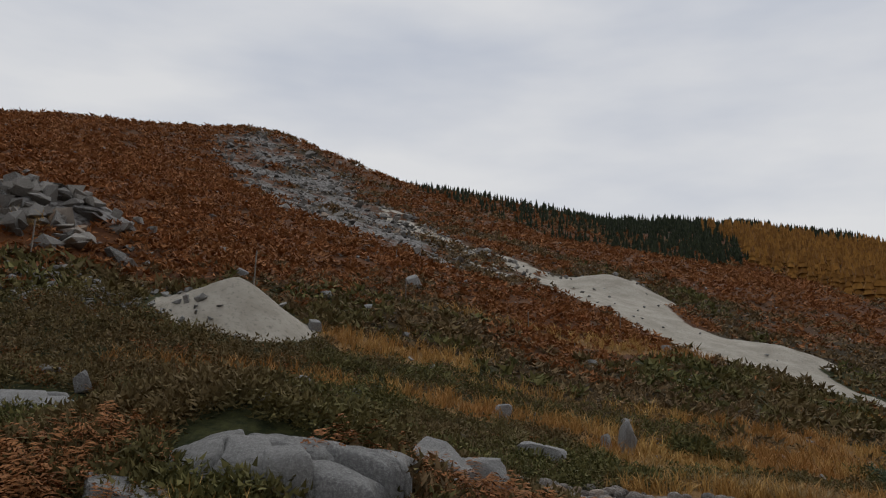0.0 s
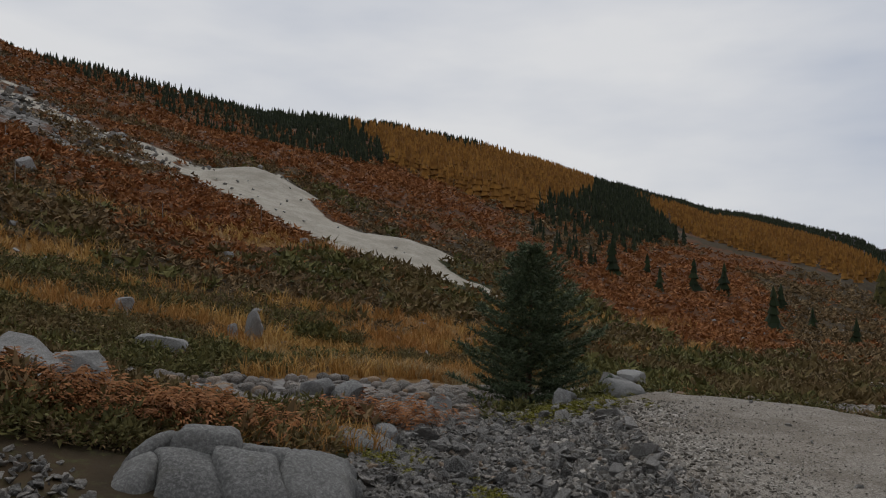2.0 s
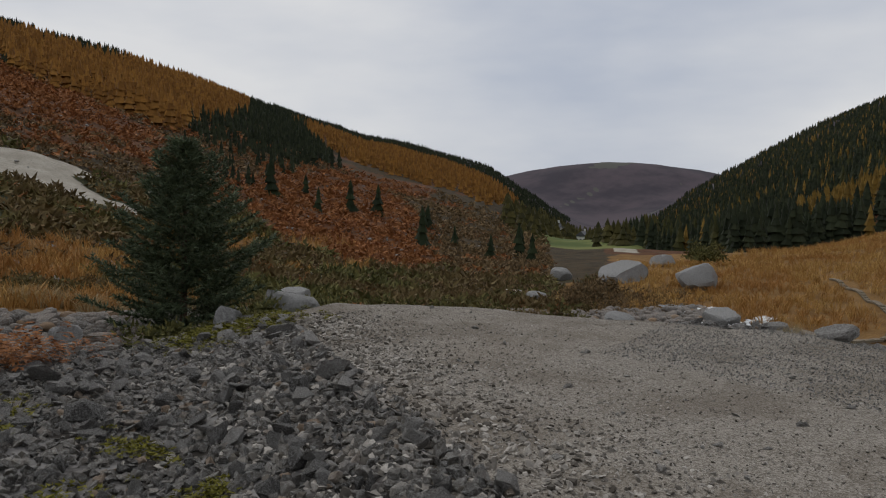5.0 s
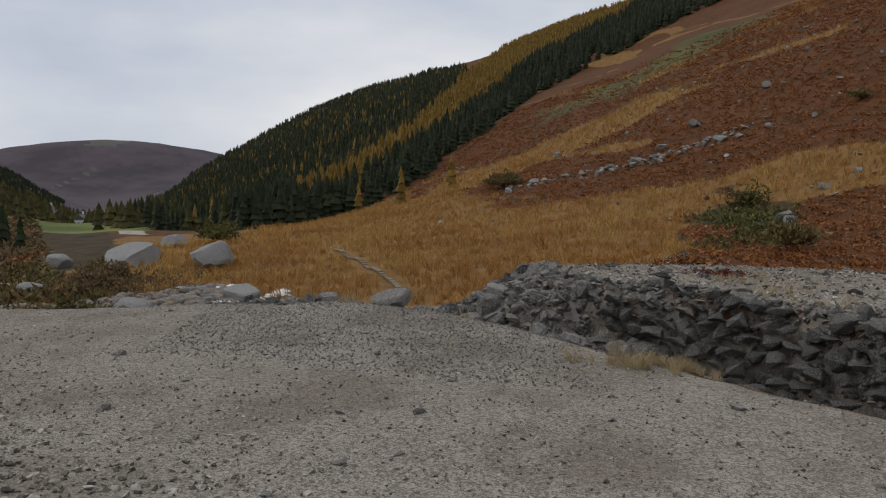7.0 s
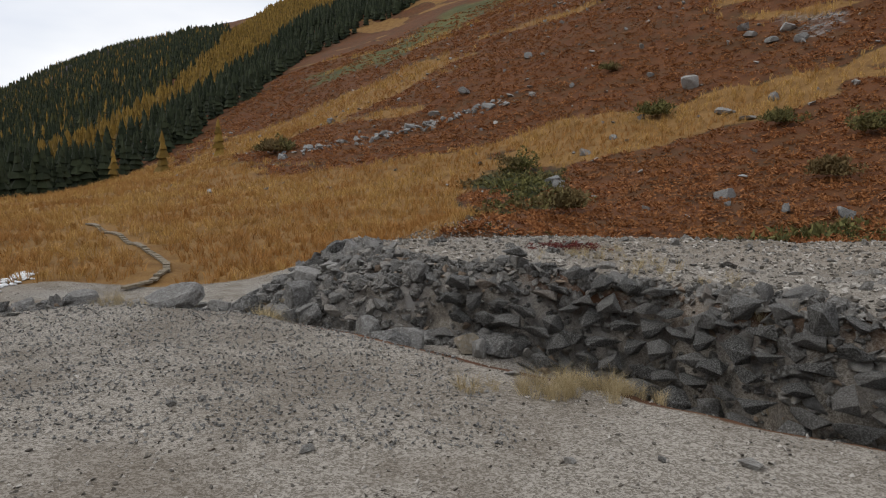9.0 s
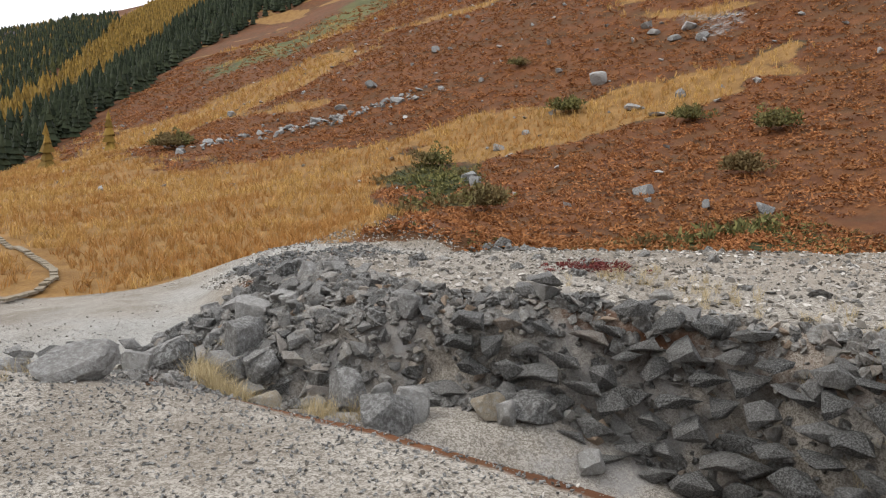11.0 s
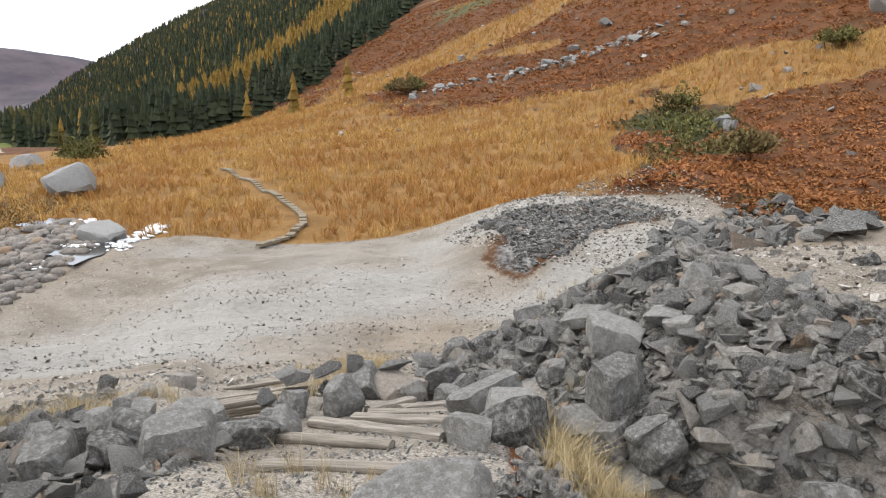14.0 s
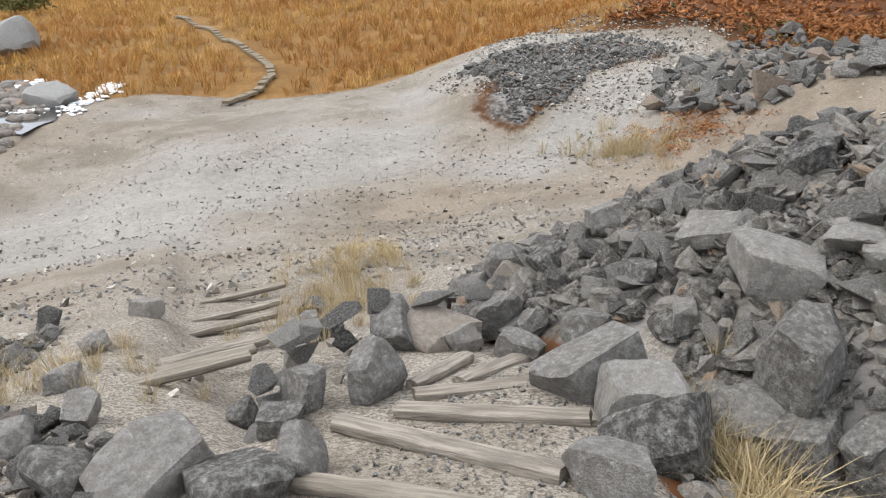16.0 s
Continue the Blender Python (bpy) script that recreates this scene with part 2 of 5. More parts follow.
    colour = m.mix(m.calc("MULTIPLY", m.fit(strip, 0.25, 0.75), m.calc("SUBTRACT", 1.0, hill)), colour, m.mix(m.fit(speck.outputs[0], 0.3, 0.7, 0.0, 0.75), m.mix(m.fit(n3, 0.3, 0.7), (0.15, 0.14, 0.122), (0.25, 0.236, 0.21)), m.mix(m.fit(n2, 0.3, 0.7), (0.275, 0.265, 0.246), (0.39, 0.38, 0.358))))
    meadow = m.mix(m.fit(n1, 0.4, 0.6), (0.075, 0.10, 0.028), (0.15, 0.165, 0.05))
    colour = m.mix(m.fit(field, 0.3, 0.7), colour, meadow)
    # purple of distance haze is mixed into the far hill's heather colour
    heath = m.mix(m.fit(m.noise(0.006, 5, 0.6), 0.35, 0.65), (0.048, 0.042, 0.052), (0.088, 0.070, 0.080))
    heath = m.mix(m.fit(strip, 0.4, 0.6), heath, (0.088, 0.088, 0.076))
    colour = m.mix(hill, colour, heath)
    relief = m.calc("ADD", m.calc("MULTIPLY", n3, 0.35), m.calc("MULTIPLY", speck.outputs[0], 0.65))
    return m.done(colour, 0.95, relief, 0.6, 0.025, 0.15)


# ---- ground ----
BED = [(-4, 15.5), (2, 14.8), (6, 13.8), (9, 15.2), (12.5, 13.2), (16, 17), (30, 17.5), (46, 19), (50, 23), (46, 27), (38, 25.5), (20, 25), (12, 22), (2, 18.5), (-4, 18)]


def zones(x, y):
    """Weights of what covers the ground: bracken, golden grass, green; gravel, pale sand, rock."""
    u, v = CU * x + SU * y, -SU * x + CU * y
    big, mid, small = fbm(x / 38, y / 38, 4, 31), fbm(x / 13, y / 13, 3, 41), fbm(x / 3, y / 3, 3, 51)
    d1, d2, d3, d4, d5 = (outside(x, y, p) for p in (TRACK, BANK, STAIR, LOWER, BED))
    left, right = ramp(-3, 4, v), ramp(3, -3, v)
    streak = fbm(u / 60, v / 9, 3, 61)
    ragged = mid + 0.6 * small

    def patch(name, soft=3.0):
        return ramp(soft, -soft, outside(u, v, PATCHES[name]) + 1.6 * soft * ragged)

    rust = np.maximum.reduce([patch("rust_up", 5), patch("rust_mid"), patch("rust_strip", 6), patch("rust_low", 4)])
    upper = ramp(48, 62, v + 10 * mid) * np.clip(0.42 + 0.9 * streak + 0.7 * mid, 0, 1)
    bracken = left * np.clip(np.maximum(rust, upper) * (1 - 0.85 * patch("dark_strip", 4)) + 0.12 + 0.5 * np.maximum(mid, 0), 0, 1)
    olive = ramp(54, 40, v + 9 * mid) * ramp(95, 60, u)
    pale = np.maximum.reduce([patch("gold_a", 1.2), patch("gold_b", 1.0), patch("gold_c", 1.0), 0.9 * olive * ramp(0.26, 0.4, fbm(u / 18, v / 3.5, 3, 63))])
    grass = left * pale
    green = left * np.clip(olive * (0.62 + 0.7 * mid + 0.5 * small) + 0.4 * patch("dark_strip", 4), 0, 1) * (1 - rust)
    floor, slope_gold = patch("gold_floor", 3), np.maximum(patch("gold_strip", 3), 0.85 * patch("pale_streak", 5))
    slope_gold = np.maximum(slope_gold, 0.75 * ramp(0.2, 0.42, streak + 0.35 * mid) * ramp(-50, -62, v))
    wild = np.maximum(patch("shrubs", 3), patch("moss", 2))
    gold = np.clip(np.maximum(floor * (1 - 0.9 * patch("rust_tongue", 3)), slope_gold) * (1 - 0.8 * wild) + 0.25 * streak * floor, 0, 1)
    gold = gold * (1 - 0.9 * patch("rust_near", 2.5))
    bracken = np.where(v < 0, right * np.clip((1.05 - gold) * (0.85 + 0.35 * mid) * (1 - 0.75 * wild), 0, 1), bracken)
    grass = np.where(v < 0, right * gold, grass)
    green = np.where(v < 0, right * np.clip(0.85 * wild + 0.7 * ramp(0.3, 0.5, mid + 0.3 * small) * ramp(90, 60, u) * ramp(-90, -40, v), 0, 1), green)
    field = ramp(190, 260, u) * ramp(34, 20, np.abs(v - 4)) * ramp(900, 700, u)
    field = np.maximum(field, 0.47 * patch("green_streak", 6))
    gravel = np.maximum.reduce([ramp(0.5, -0.2, d + 0.5 * small) for d in (d1, d2, d3)])
    gravel = np.maximum(gravel, ramp(1.6, -0.8, d4 + 2.0 * mid))
    slope = ramp(3.6, 2.4, d2) * ramp(20, 17, x) * ramp(-0.1, 0.3, d1) * ramp(-0.1, 0.25, d3)
    gravel = np.maximum(gravel * (1 - slope * ramp(0.0, 0.4, d2)), 0.5 * slope)
    gravel = np.maximum(gravel, 0.85 * ramp(0.6, -0.3, outside(x, y, SHINGLE)) * ramp(-0.2, 0.3, outside(x, y, HEAP)))
    far = ramp(1150, 1300, np.hypot(x, y))
    silt = ramp(0.5, -2.5, d4) * ramp(20, 26, x) * np.clip(0.42 + 1.1 * mid + 0.4 * small, 0, 1)
    rock = ramp(1.5, -1.0, d5 + 1.5 * small) * 0.62
    rock = np.maximum(rock, patch("crag", 7) * (0.5 + 0.4 * mid + 0.3 * small))
    rock = np.maximum(rock, np.maximum(0.5 * patch("crag_south", 2), 0.3 * patch("outcrop", 1.5)))
    rock = np.maximum(rock, 0.6 * slope * ramp(0.0, 0.4, d2))
    rock = np.maximum(rock, 0.6 * ramp(0.3, -0.3, outside(x, y, HEAP) + 0.5 * small))
    tongue = ramp(1.6, -1.2, outside(x, y, TONGUE) + 1.6 * small + 1.2 * mid)
    rock, gravel, silt = np.maximum(rock, 0.75 * tongue), gravel * (1 - tongue), silt * (1 - tongue)
    for cx, cy, h, r in KNOLLS[:1]:
        rock = np.maximum(rock, 0.75 * ramp(1.2, 0.7, np.hypot(x - cx, y - cy) / r + 0.3 * small))
    sand = np.zeros_like(x)
    for cx, cy, h, r, rr in SPOIL:
        sand = np.maximum(sand, ramp(1.12, 0.95, np.hypot(x - cx, y - cy) / (r + rr) + 0.08 * small))
    for name, soft in (("spoil_fan", 1.2), ("spoil_fan_low", 1.0), ("spoil_link", 1.2), ("chute", 2.0)):
        sand = np.maximum(sand, patch(name, soft) * (1.0 if name != "chute" else 0.85 * ramp(-0.45, 0.2, mid + small)))
    keep = 1 - np.maximum(field, 0)
    bracken, grass, green = bracken * (1 - far) + far * 0.3, grass * (1 - far), green * (1 - far) + far * 0.25
    # pale sand colour stands in for the river's reflection down the valley
    gleam = outside(u, v, VALLEY_GLEAM)
    sand = np.maximum(sand, ramp(1.5, 0, gleam))
    rim = ramp(0.25, 0.45, fbm(x / 420, y / 90, 3, 5)) * far
    return bracken * keep, grass * keep, green, gravel, sand, rock * keep, far, field, np.maximum(rim, silt)


HEAP = [(5.3, 4.5), (6.5, 6.6), (7.6, 8.9), (9.4, 12.3), (9.6, 14.2), (6.4, 14.6), (4.8, 12.7), (4.1, 10.8), (3.2, 9.0), (2.9, 6.0), (3.9, 4.3)]
TONGUE = [(40.4, 3.5), (41.3, -0.3), (42.2, -2.7), (40.2, -4.9), (38.3, -0.9), (34.4, 1.0), (33.5, 2.3), (36.4, 2.4)]
# outline of the pale strip painted as the river's shine
VALLEY_GLEAM = [(150, -6), (300, -6), (430, -15), (430, -12), (300, -2), (150, -3)]
SHINGLE = [(-16, 1), (5.2, 4.4), (9.5, 12.4), (9.7, 14.4), (6.4, 14.8), (4.8, 12.7), (3.6, 9.2), (1.0, 7.2), (-4.0, 8.6), (-16, 9)]
# patches of plant cover and stone, by distance down the valley and across it
PATCHES = {
    "rust_up": [(-60, 60), (-60, 320), (60, 300), (62, 232), (27, 89), (32, 80), (34, 62), (22, 52), (5, 38), (-20, 36)],
    "rust_mid": [(30, 57), (42, 59), (52, 56), (44, 42), (33, 38), (26, 37), (28, 47)],
    "rust_strip": [(100, 164), (121, 161), (117, 114), (174, 142), (131, 86), (104, 62), (104, 75), (89, 74), (92, 91), (84, 104), (90, 144)],
    "rust_low": [(88, 46), (150, 62), (210, 60), (130, 30), (111, 27), (84, 17), (69, 20), (67, 28), (72, 34)],
    "dark_strip": [(80, 126), (80, 99), (83, 71), (62, 49), (64, 42), (61, 46), (64, 60), (65, 72), (62, 83)],
    "gold_a": [(12, 33), (20, 33), (18, 30), (12, 30)],
    "gold_b": [(11, 25), (15, 25), (21, 23), (18, 21), (14, 22), (11, 23)],
    "gold_c": [(15, 20), (26, 23), (34, 22), (26, 18), (15, 17)],
    "crag": [(45, 254), (66, 268), (90, 228), (77, 184), (64, 99), (47, 66), (41, 65), (32, 69), (28, 82), (24, 93), (36, 194)],
    "spoil_fan": [(47, 66), (61, 76), (78, 86), (66, 68), (58, 54), (55, 56), (49, 61)],
    "spoil_fan_low": [(46, 45), (52, 50), (63, 51), (62, 46), (57, 35), (54, 39), (52, 44)],
    "chute": [(77, 188), (70, 149), (60, 106), (63, 92), (60, 76), (50, 64), (46, 66), (46, 92), (59, 139)],
    "spoil_link": [(50, 60), (61, 58), (60, 48), (48, 45)],
    "gold_floor": [(33, -24), (44, -37), (54, -42), (62, -55), (77, -65), (89, -56), (102, -52), (125, -57), (205, -76), (150, -8), (110, 2), (60, 5), (36, -8)],
    "rust_tongue": [(130, -59), (109, -64), (94, -76), (79, -78), (74, -71), (82, -66), (90, -57), (103, -52)],
    "pale_streak": [(173, -60), (140, -73), (137, -98), (134, -118), (153, -128), (180, -109), (197, -85)],
    "green_streak": [(259, -149), (250, -168), (256, -200), (290, -250), (230, -240), (204, -171), (187, -133), (216, -127)],
    "rust_near": [(53, -58), (47, -65), (36, -70), (10, -60), (5, -42), (24, -40), (33, -36), (35, -26), (45, -38), (52, -51)],
    "gold_strip": [(76, -64), (72, -76), (58, -78), (50, -84), (40, -93), (37, -84), (44, -73), (49, -67), (54, -58), (63, -57)],
    "shrubs": [(54, -42), (62, -55), (55, -56), (42, -44), (44, -37), (37, -27)],
    "moss": [(28, -34), (26, -41), (22, -42), (18, -37), (24, -32)],
    "crag_south": [(66, -107), (60, -113), (48, -109), (46, -99), (55, -98)],
    "outcrop": [(58, -76), (64, -88), (60, -89), (45, -80), (43, -75), (53, -74)],
}


def build_ground():
    fine = np.radians(np.arange(-50, 132, 0.42))
    coarse = np.radians(np.arange(132, 310, 4.0))
    angle = np.concatenate([fine, coarse])
    radius = np.concatenate([np.linspace(0.25, 12, 90)[:-1], np.geomspace(12, 4200, 390)])
    n, k = len(radius), len(angle)
    x = 5.0 + radius[:, None] * np.cos(angle)
    y = 3.0 + radius[:, None] * np.sin(angle)
    x, y = np.append(x.ravel(), 5.0), np.append(y.ravel(), 3.0)
    z = height(x, y)
    i, j = np.meshgrid(np.arange(n - 1), np.arange(k), indexing="ij")
    jn = (j + 1) % k
    quads = np.stack([i * k + j, (i + 1) * k + j, (i + 1) * k + jn, i * k + jn], -1).reshape(-1, 4)
    tris = np.stack([np.full(k, n * k), np.arange(k), (np.arange(k) + 1) % k], -1)
    me = bpy.data.meshes.new("ground")
    me.vertices.add(len(x))
    me.vertices.foreach_set("co", np.stack([x, y, z], -1).ravel())
    me.loops.add(quads.size + tris.size)
    me.loops.foreach_set("vertex_index", np.concatenate([quads.ravel(), tris.ravel()]))
    me.polygons.add(len(quads) + len(tris))
    me.polygons.foreach_set("loop_start", np.concatenate([np.arange(len(quads)) * 4, quads.size + np.arange(len(tris)) * 3]))
    me.update(calc_edges=True)
    me.validate()
    me.polygons.foreach_set("use_smooth", np.ones(len(me.polygons), bool))
    a, b, c, d, e, f, g, h, i = zones(x, y)
    one = np.ones_like(x)
    for name, trio in (("plants", (a, b, c)), ("bare", (d, e, f)), ("distant", (g, h, i))):
        me.attributes.new(name, "FLOAT_COLOR", "POINT").data.foreach_set("color", np.stack([*trio, one], -1).astype(np.float32).ravel())
    me.materials.append(ground_material())
    ob = new("ground", me)
    return tagged(ob, "open moorland ground with heather, bracken, golden grass and bare gravel", "ground", kind="structure")


build_ground()


def lie(x, y):
    return float(height(np.array([float(x)]), np.array([float(y)]))[0])


def within_poly(x, y, poly):
    return outside(x, y, poly) < 0

# ---- far woods ----
def mesh_object(name, verts, faces, material, smooth=False):
    me = bpy.data.meshes.new(name)
    me.from_pydata(verts, [], faces)
    me.update()
    if smooth:
        me.polygons.foreach_set("use_smooth", np.ones(len(me.polygons), bool))
    me.materials.append(material)
    return new(name, me)


def joined(name, parts, material, smooth=False):
    """Many small triangle pieces (vertex array, face array) as one mesh."""
    verts, faces, at = [], [], 0
    for v, f in parts:
        verts.append(v)
        faces.append(f + at)
        at += len(v)
    v, f = np.concatenate(verts), np.concatenate(faces)
    me = bpy.data.meshes.new(name)
    me.vertices.add(len(v))
    me.vertices.foreach_set("co", v.astype(np.float32).ravel())
    me.loops.add(f.size)
    me.loops.foreach_set("vertex_index", f.astype(np.int32).ravel())
    me.polygons.add(len(f))
    me.polygons.foreach_set("loop_start", np.arange(len(f)) * f.shape[1])
    me.update(calc_edges=True)
    me.polygons.foreach_set("use_smooth", np.full(len(me.polygons), smooth))
    me.materials.append(material)
    return new(name, me)


def conifer_shape(rng, tiers, sides, girth):
    """A small far conifer: a stack of ragged skirts of boughs."""
    verts, faces = [], []
    for k in range(tiers):
        t = k / tiers
        z0, z1 = 0.08 + 0.86 * t, min(1.0, 0.08 + 0.86 * t + 1.55 / tiers)
        r = girth * (1 - t) ** 0.85 + 0.02
        at = len(verts)
        verts.append((0, 0, z1))
        for s in range(sides):
            a = 2 * math.pi * (s + rng.random() * 0.5) / sides + k
            rr = r * (0.6 + 0.55 * rng.random())
            verts.append((rr * math.cos(a), rr * math.sin(a), z0 - 0.05 * rng.random()))
        faces += [(at, at + 1 + s, at + 1 + (s + 1) % sides) for s in range(sides)]
    return np.array(verts), np.array(faces)


def leaf_material(name, dark, light, rough=0.8, patch=None):
    m = Nodes(name)
    c = m.mix(m.chance(True), dark, light)
    if patch:
        c = m.mix(m.fit(m.noise(0.11, 4, 0.6), 0.42, 0.60, 0.0, 0.75), c, patch)
    c = m.mix(m.fit(m.noise(0.9, 4, 0.7), 0.3, 0.7), m.mix(0.3, c, (0.012, 0.014, 0.007)), c)
    return m.done(c, rough, None, specular=0.15)


def wood(name, label, spots, rng, dark, light, tall, girth, tiers=5, sides=6, grow=None):
    shapes = [conifer_shape(rng, tiers, sides, girth) for _ in range(9)]
    parts = []
    x, y = spots[:, 0], spots[:, 1]
    z = height(x, y)
    for k in range(len(x)):
        v, f = shapes[k % 9]
        h = tall * (0.72 + 0.5 * rng.random()) * (grow(x[k], y[k]) if grow else 1)
        a = rng.random() * 6.28
        c, s = math.cos(a), math.sin(a)
        parts.append((np.stack([x[k] + h * (v[:, 0] * c - v[:, 1] * s), y[k] + h * (v[:, 0] * s + v[:, 1] * c), z[k] - 0.3 + h * v[:, 2]], -1), f))
    ob = joined(name, parts, leaf_material(name + "_needles", dark, light))
    return tagged(ob, label, "trees", kind="stuff")


def scatter(rng, poly, count):
    p = np.array(poly)
    u = rng.uniform(p[:, 0].min(), p[:, 0].max(), count)
    v = rng.uniform(p[:, 1].min(), p[:, 1].max(), count)
    keep = outside(u, v, poly) < 0
    u, v = u[keep], v[keep]
    return np.stack([CU * u - SU * v, SU * u + CU * v], -1)


def by_density(rng, poly, spacing):
    p = np.array(poly)
    area = np.ptp(p[:, 0]) * np.ptp(p[:, 1])
    return scatter(rng, poly, int(area / spacing**2))


WOODS = {
    "crest": [(112, 300), (116, 185), (110, 138), (124, 120), (200, 168), (280, 245), (290, 276), (384, 316), (504, 338), (760, 420), (760, 560), (330, 520)],
    "larch_high": [(290, 276), (384, 316), (434, 300), (550, 322), (620, 345), (720, 340), (469, 221), (229, 128), (150, 85), (135, 84), (202, 170), (285, 248)],
    "spruce_mid": [(223, 127), (470, 222), (720, 340), (1212, 524), (1200, 480), (475, 183), (292, 98), (267, 100), (111, 49), (93, 48), (116, 66), (150, 85)],
    "larch_low": [(530, 222), (1018, 352), (1053, 284), (996, 171), (714, 72), (335, 48), (354, 70), (381, 116), (466, 179)],
    "spruce_far": [(1212, 524), (1660, 500), (1720, 236), (1700, 60), (639, 34), (714, 72), (996, 171), (1053, 284), (1018, 352)],
    "spruce_edge": [(150, -22), (190, -56), (213, -82), (243, -108), (273, -139), (345, -201), (371, -257), (360, -281), (360, -340), (500, -480), (560, -440), (541, -377), (482, -283), (395, -195), (309, -125), (246, -77), (238, -56), (242, -33)],
    "larch_belt": [(238, -56), (246, -77), (309, -125), (395, -195), (482, -283), (541, -377), (520, -470), (760, -560), (900, -500), (654, -314), (426, -174), (335, -109), (327, -88), (316, -71)],
    "mixed": [(150, -22), (242, -33), (238, -56), (316, -71), (335, -109), (426, -174), (654, -314), (800, -380), (1250, -530), (1760, -500), (1760, -200), (1300, -60), (278, -8)],
}


def build_woods():
    rng = np.random.default_rng(4)

    def spots(name, near, far=None):
        """Tree places in a wood, thinning out with distance."""
        xy = by_density(rng, WOODS[name], near)
        u = CU * xy[:, 0] + SU * xy[:, 1]
        if far:
            xy = xy[rng.random(len(xy)) < np.clip(1.15 - (u - 400) / 700 * (1 - (near / far) ** 2), (near / far) ** 2, 1)]
        return xy

    spruce, spruce_light = (0.014, 0.020, 0.010), (0.040, 0.050, 0.024)
    wood("spruce_wood", "dark green spruce plantation along the hill crest", np.concatenate([spots("crest", 4.6, 8), spots("spruce_mid", 5.0, 9), spots("spruce_far", 8.0, 11)]), rng, spruce, spruce_light, 8.5, 0.2,
         grow=lambda a, b: 0.38 + 0.62 * min(max((CU * a + SU * b - 120) / 260, 0), 1))
    wood("larch_wood", "golden autumn larch plantation on the hillside", np.concatenate([spots("larch_high", 4.4, 7), spots("larch_low", 6.0, 9)]), rng, (0.19, 0.085, 0.019), (0.36, 0.175, 0.038), 8.0, 0.2)
    mixed = spots("mixed", 5.0, 10)
    pick = rng.random(len(mixed)) + 0.35 * fbm(mixed[:, 0] / 40, mixed[:, 1] / 40, 3, 71)
    edge = spots("spruce_edge", 4.0)
    wood("spruce_wood", "dark green spruce plantation with a straight edge on the slope", np.concatenate([edge, mixed[pick < 0.62]]), rng, spruce, spruce_light, 9.5, 0.21, 6, 6)
    wood("mixed_wood", "olive and dull green trees among the spruces", mixed[(pick >= 0.62) & (pick < 0.93)], rng, (0.036, 0.040, 0.013), (0.075, 0.072, 0.022), 8.5, 0.23, 5, 6)
    belt = spots("larch_belt", 4.2, 7)
    lone = np.array([(188.0, 43.5), (178.0, 20.0), (172.0, 30.5)])
    wood("larch_wood", "yellow larch belt between dark spruces", np.concatenate([belt, mixed[pick >= 0.93], lone]), rng, (0.13, 0.080, 0.016), (0.28, 0.172, 0.036), 9.0, 0.2, 5, 6)


build_woods()

# ---- helpers for things ----
def part(name, data, parent, label=""):
    ob = new(name, data)
    ob.parent = parent
    return tagged(ob, label)


def empty_thing(name, at, label, category, group=""):
    ob = new(name)
    ob.empty_display_size = 0.2
    ob.matrix_basis = pose(*at)
    return tagged(ob, label, category, group)


def to_mesh(name, verts, faces, material, smooth=False):
    me = bpy.data.meshes.new(name)
    me.from_pydata([tuple(v) for v in verts], [], [tuple(int(i) for i in f) for f in faces])
    me.update()
    me.polygons.foreach_set("use_smooth", np.full(len(me.polygons), smooth))
    me.materials.append(material)
    return me


def ico(level):
    bm = bmesh.new()
    bmesh.ops.create_icosphere(bm, subdivisions=level, radius=1.0)
    v = np.array([p.co[:] for p in bm.verts])
    f = np.array([[p.index for p in face.verts] for face in bm.faces])
    bm.free()
    return v, f


ICO = {n: ico(n) for n in (1, 2, 3, 4)}


def hull_stone(rng, points=11, flat=0.6):
    """A small broken stone: the hull of a few points, 14 to 24 triangles."""
    bm = bmesh.new()
    for _ in range(points):
        p = rng.normal(size=3)
        p = p / np.linalg.norm(p) * (0.75 + 0.25 * rng.random())
        bm.verts.new((p[0] * 0.5, p[1] * 0.5 * (0.6 + 0.4 * rng.random()), p[2] * 0.5 * flat))
    out = bmesh.ops.convex_hull(bm, input=bm.verts)
    bmesh.ops.delete(bm, geom=list({g for g in out["geom_interior"] + out["geom_unused"] if isinstance(g, bmesh.types.BMVert)}), context="VERTS")
    bmesh.ops.recalc_face_normals(bm, faces=bm.faces)
    bm.verts.index_update()
    v = np.array([p.co[:] for p in bm.verts])
    f = np.array([[p.index for p in face.verts] for face in bm.faces])
    bm.free()
    return v, f


def rock_shape(rng, level=3, facets=9, bite=0.72, rough=0.06):
    """A larger rock: a ball planed down by a few flats, then weathered."""
    v, f = ICO[level]
    v = v.copy()
    axes = [np.array(a, float) for a in ((1, 0, 0), (-1, 0, 0), (0, 1, 0), (0, -1, 0), (0, 0, 1), (0, 0, -1))]
    for k in range(facets):
        n = axes[k] + rng.normal(0, 0.24, 3) if k < 6 else rng.normal(size=3)
        n /= np.linalg.norm(n)
        over = np.maximum(v @ n - bite * (0.70 + 0.35 * rng.random()) * (1 if k < 6 else 1.18), 0)
        v -= over[:, None] * n
    o = rng.random(3) * 50
    k = np.array([noise.fractal(Vector(p * 1.6 + o), 0.9, 2.1, 5) for p in v])
    return v * (1 + rough * k)[:, None] * 0.55, f


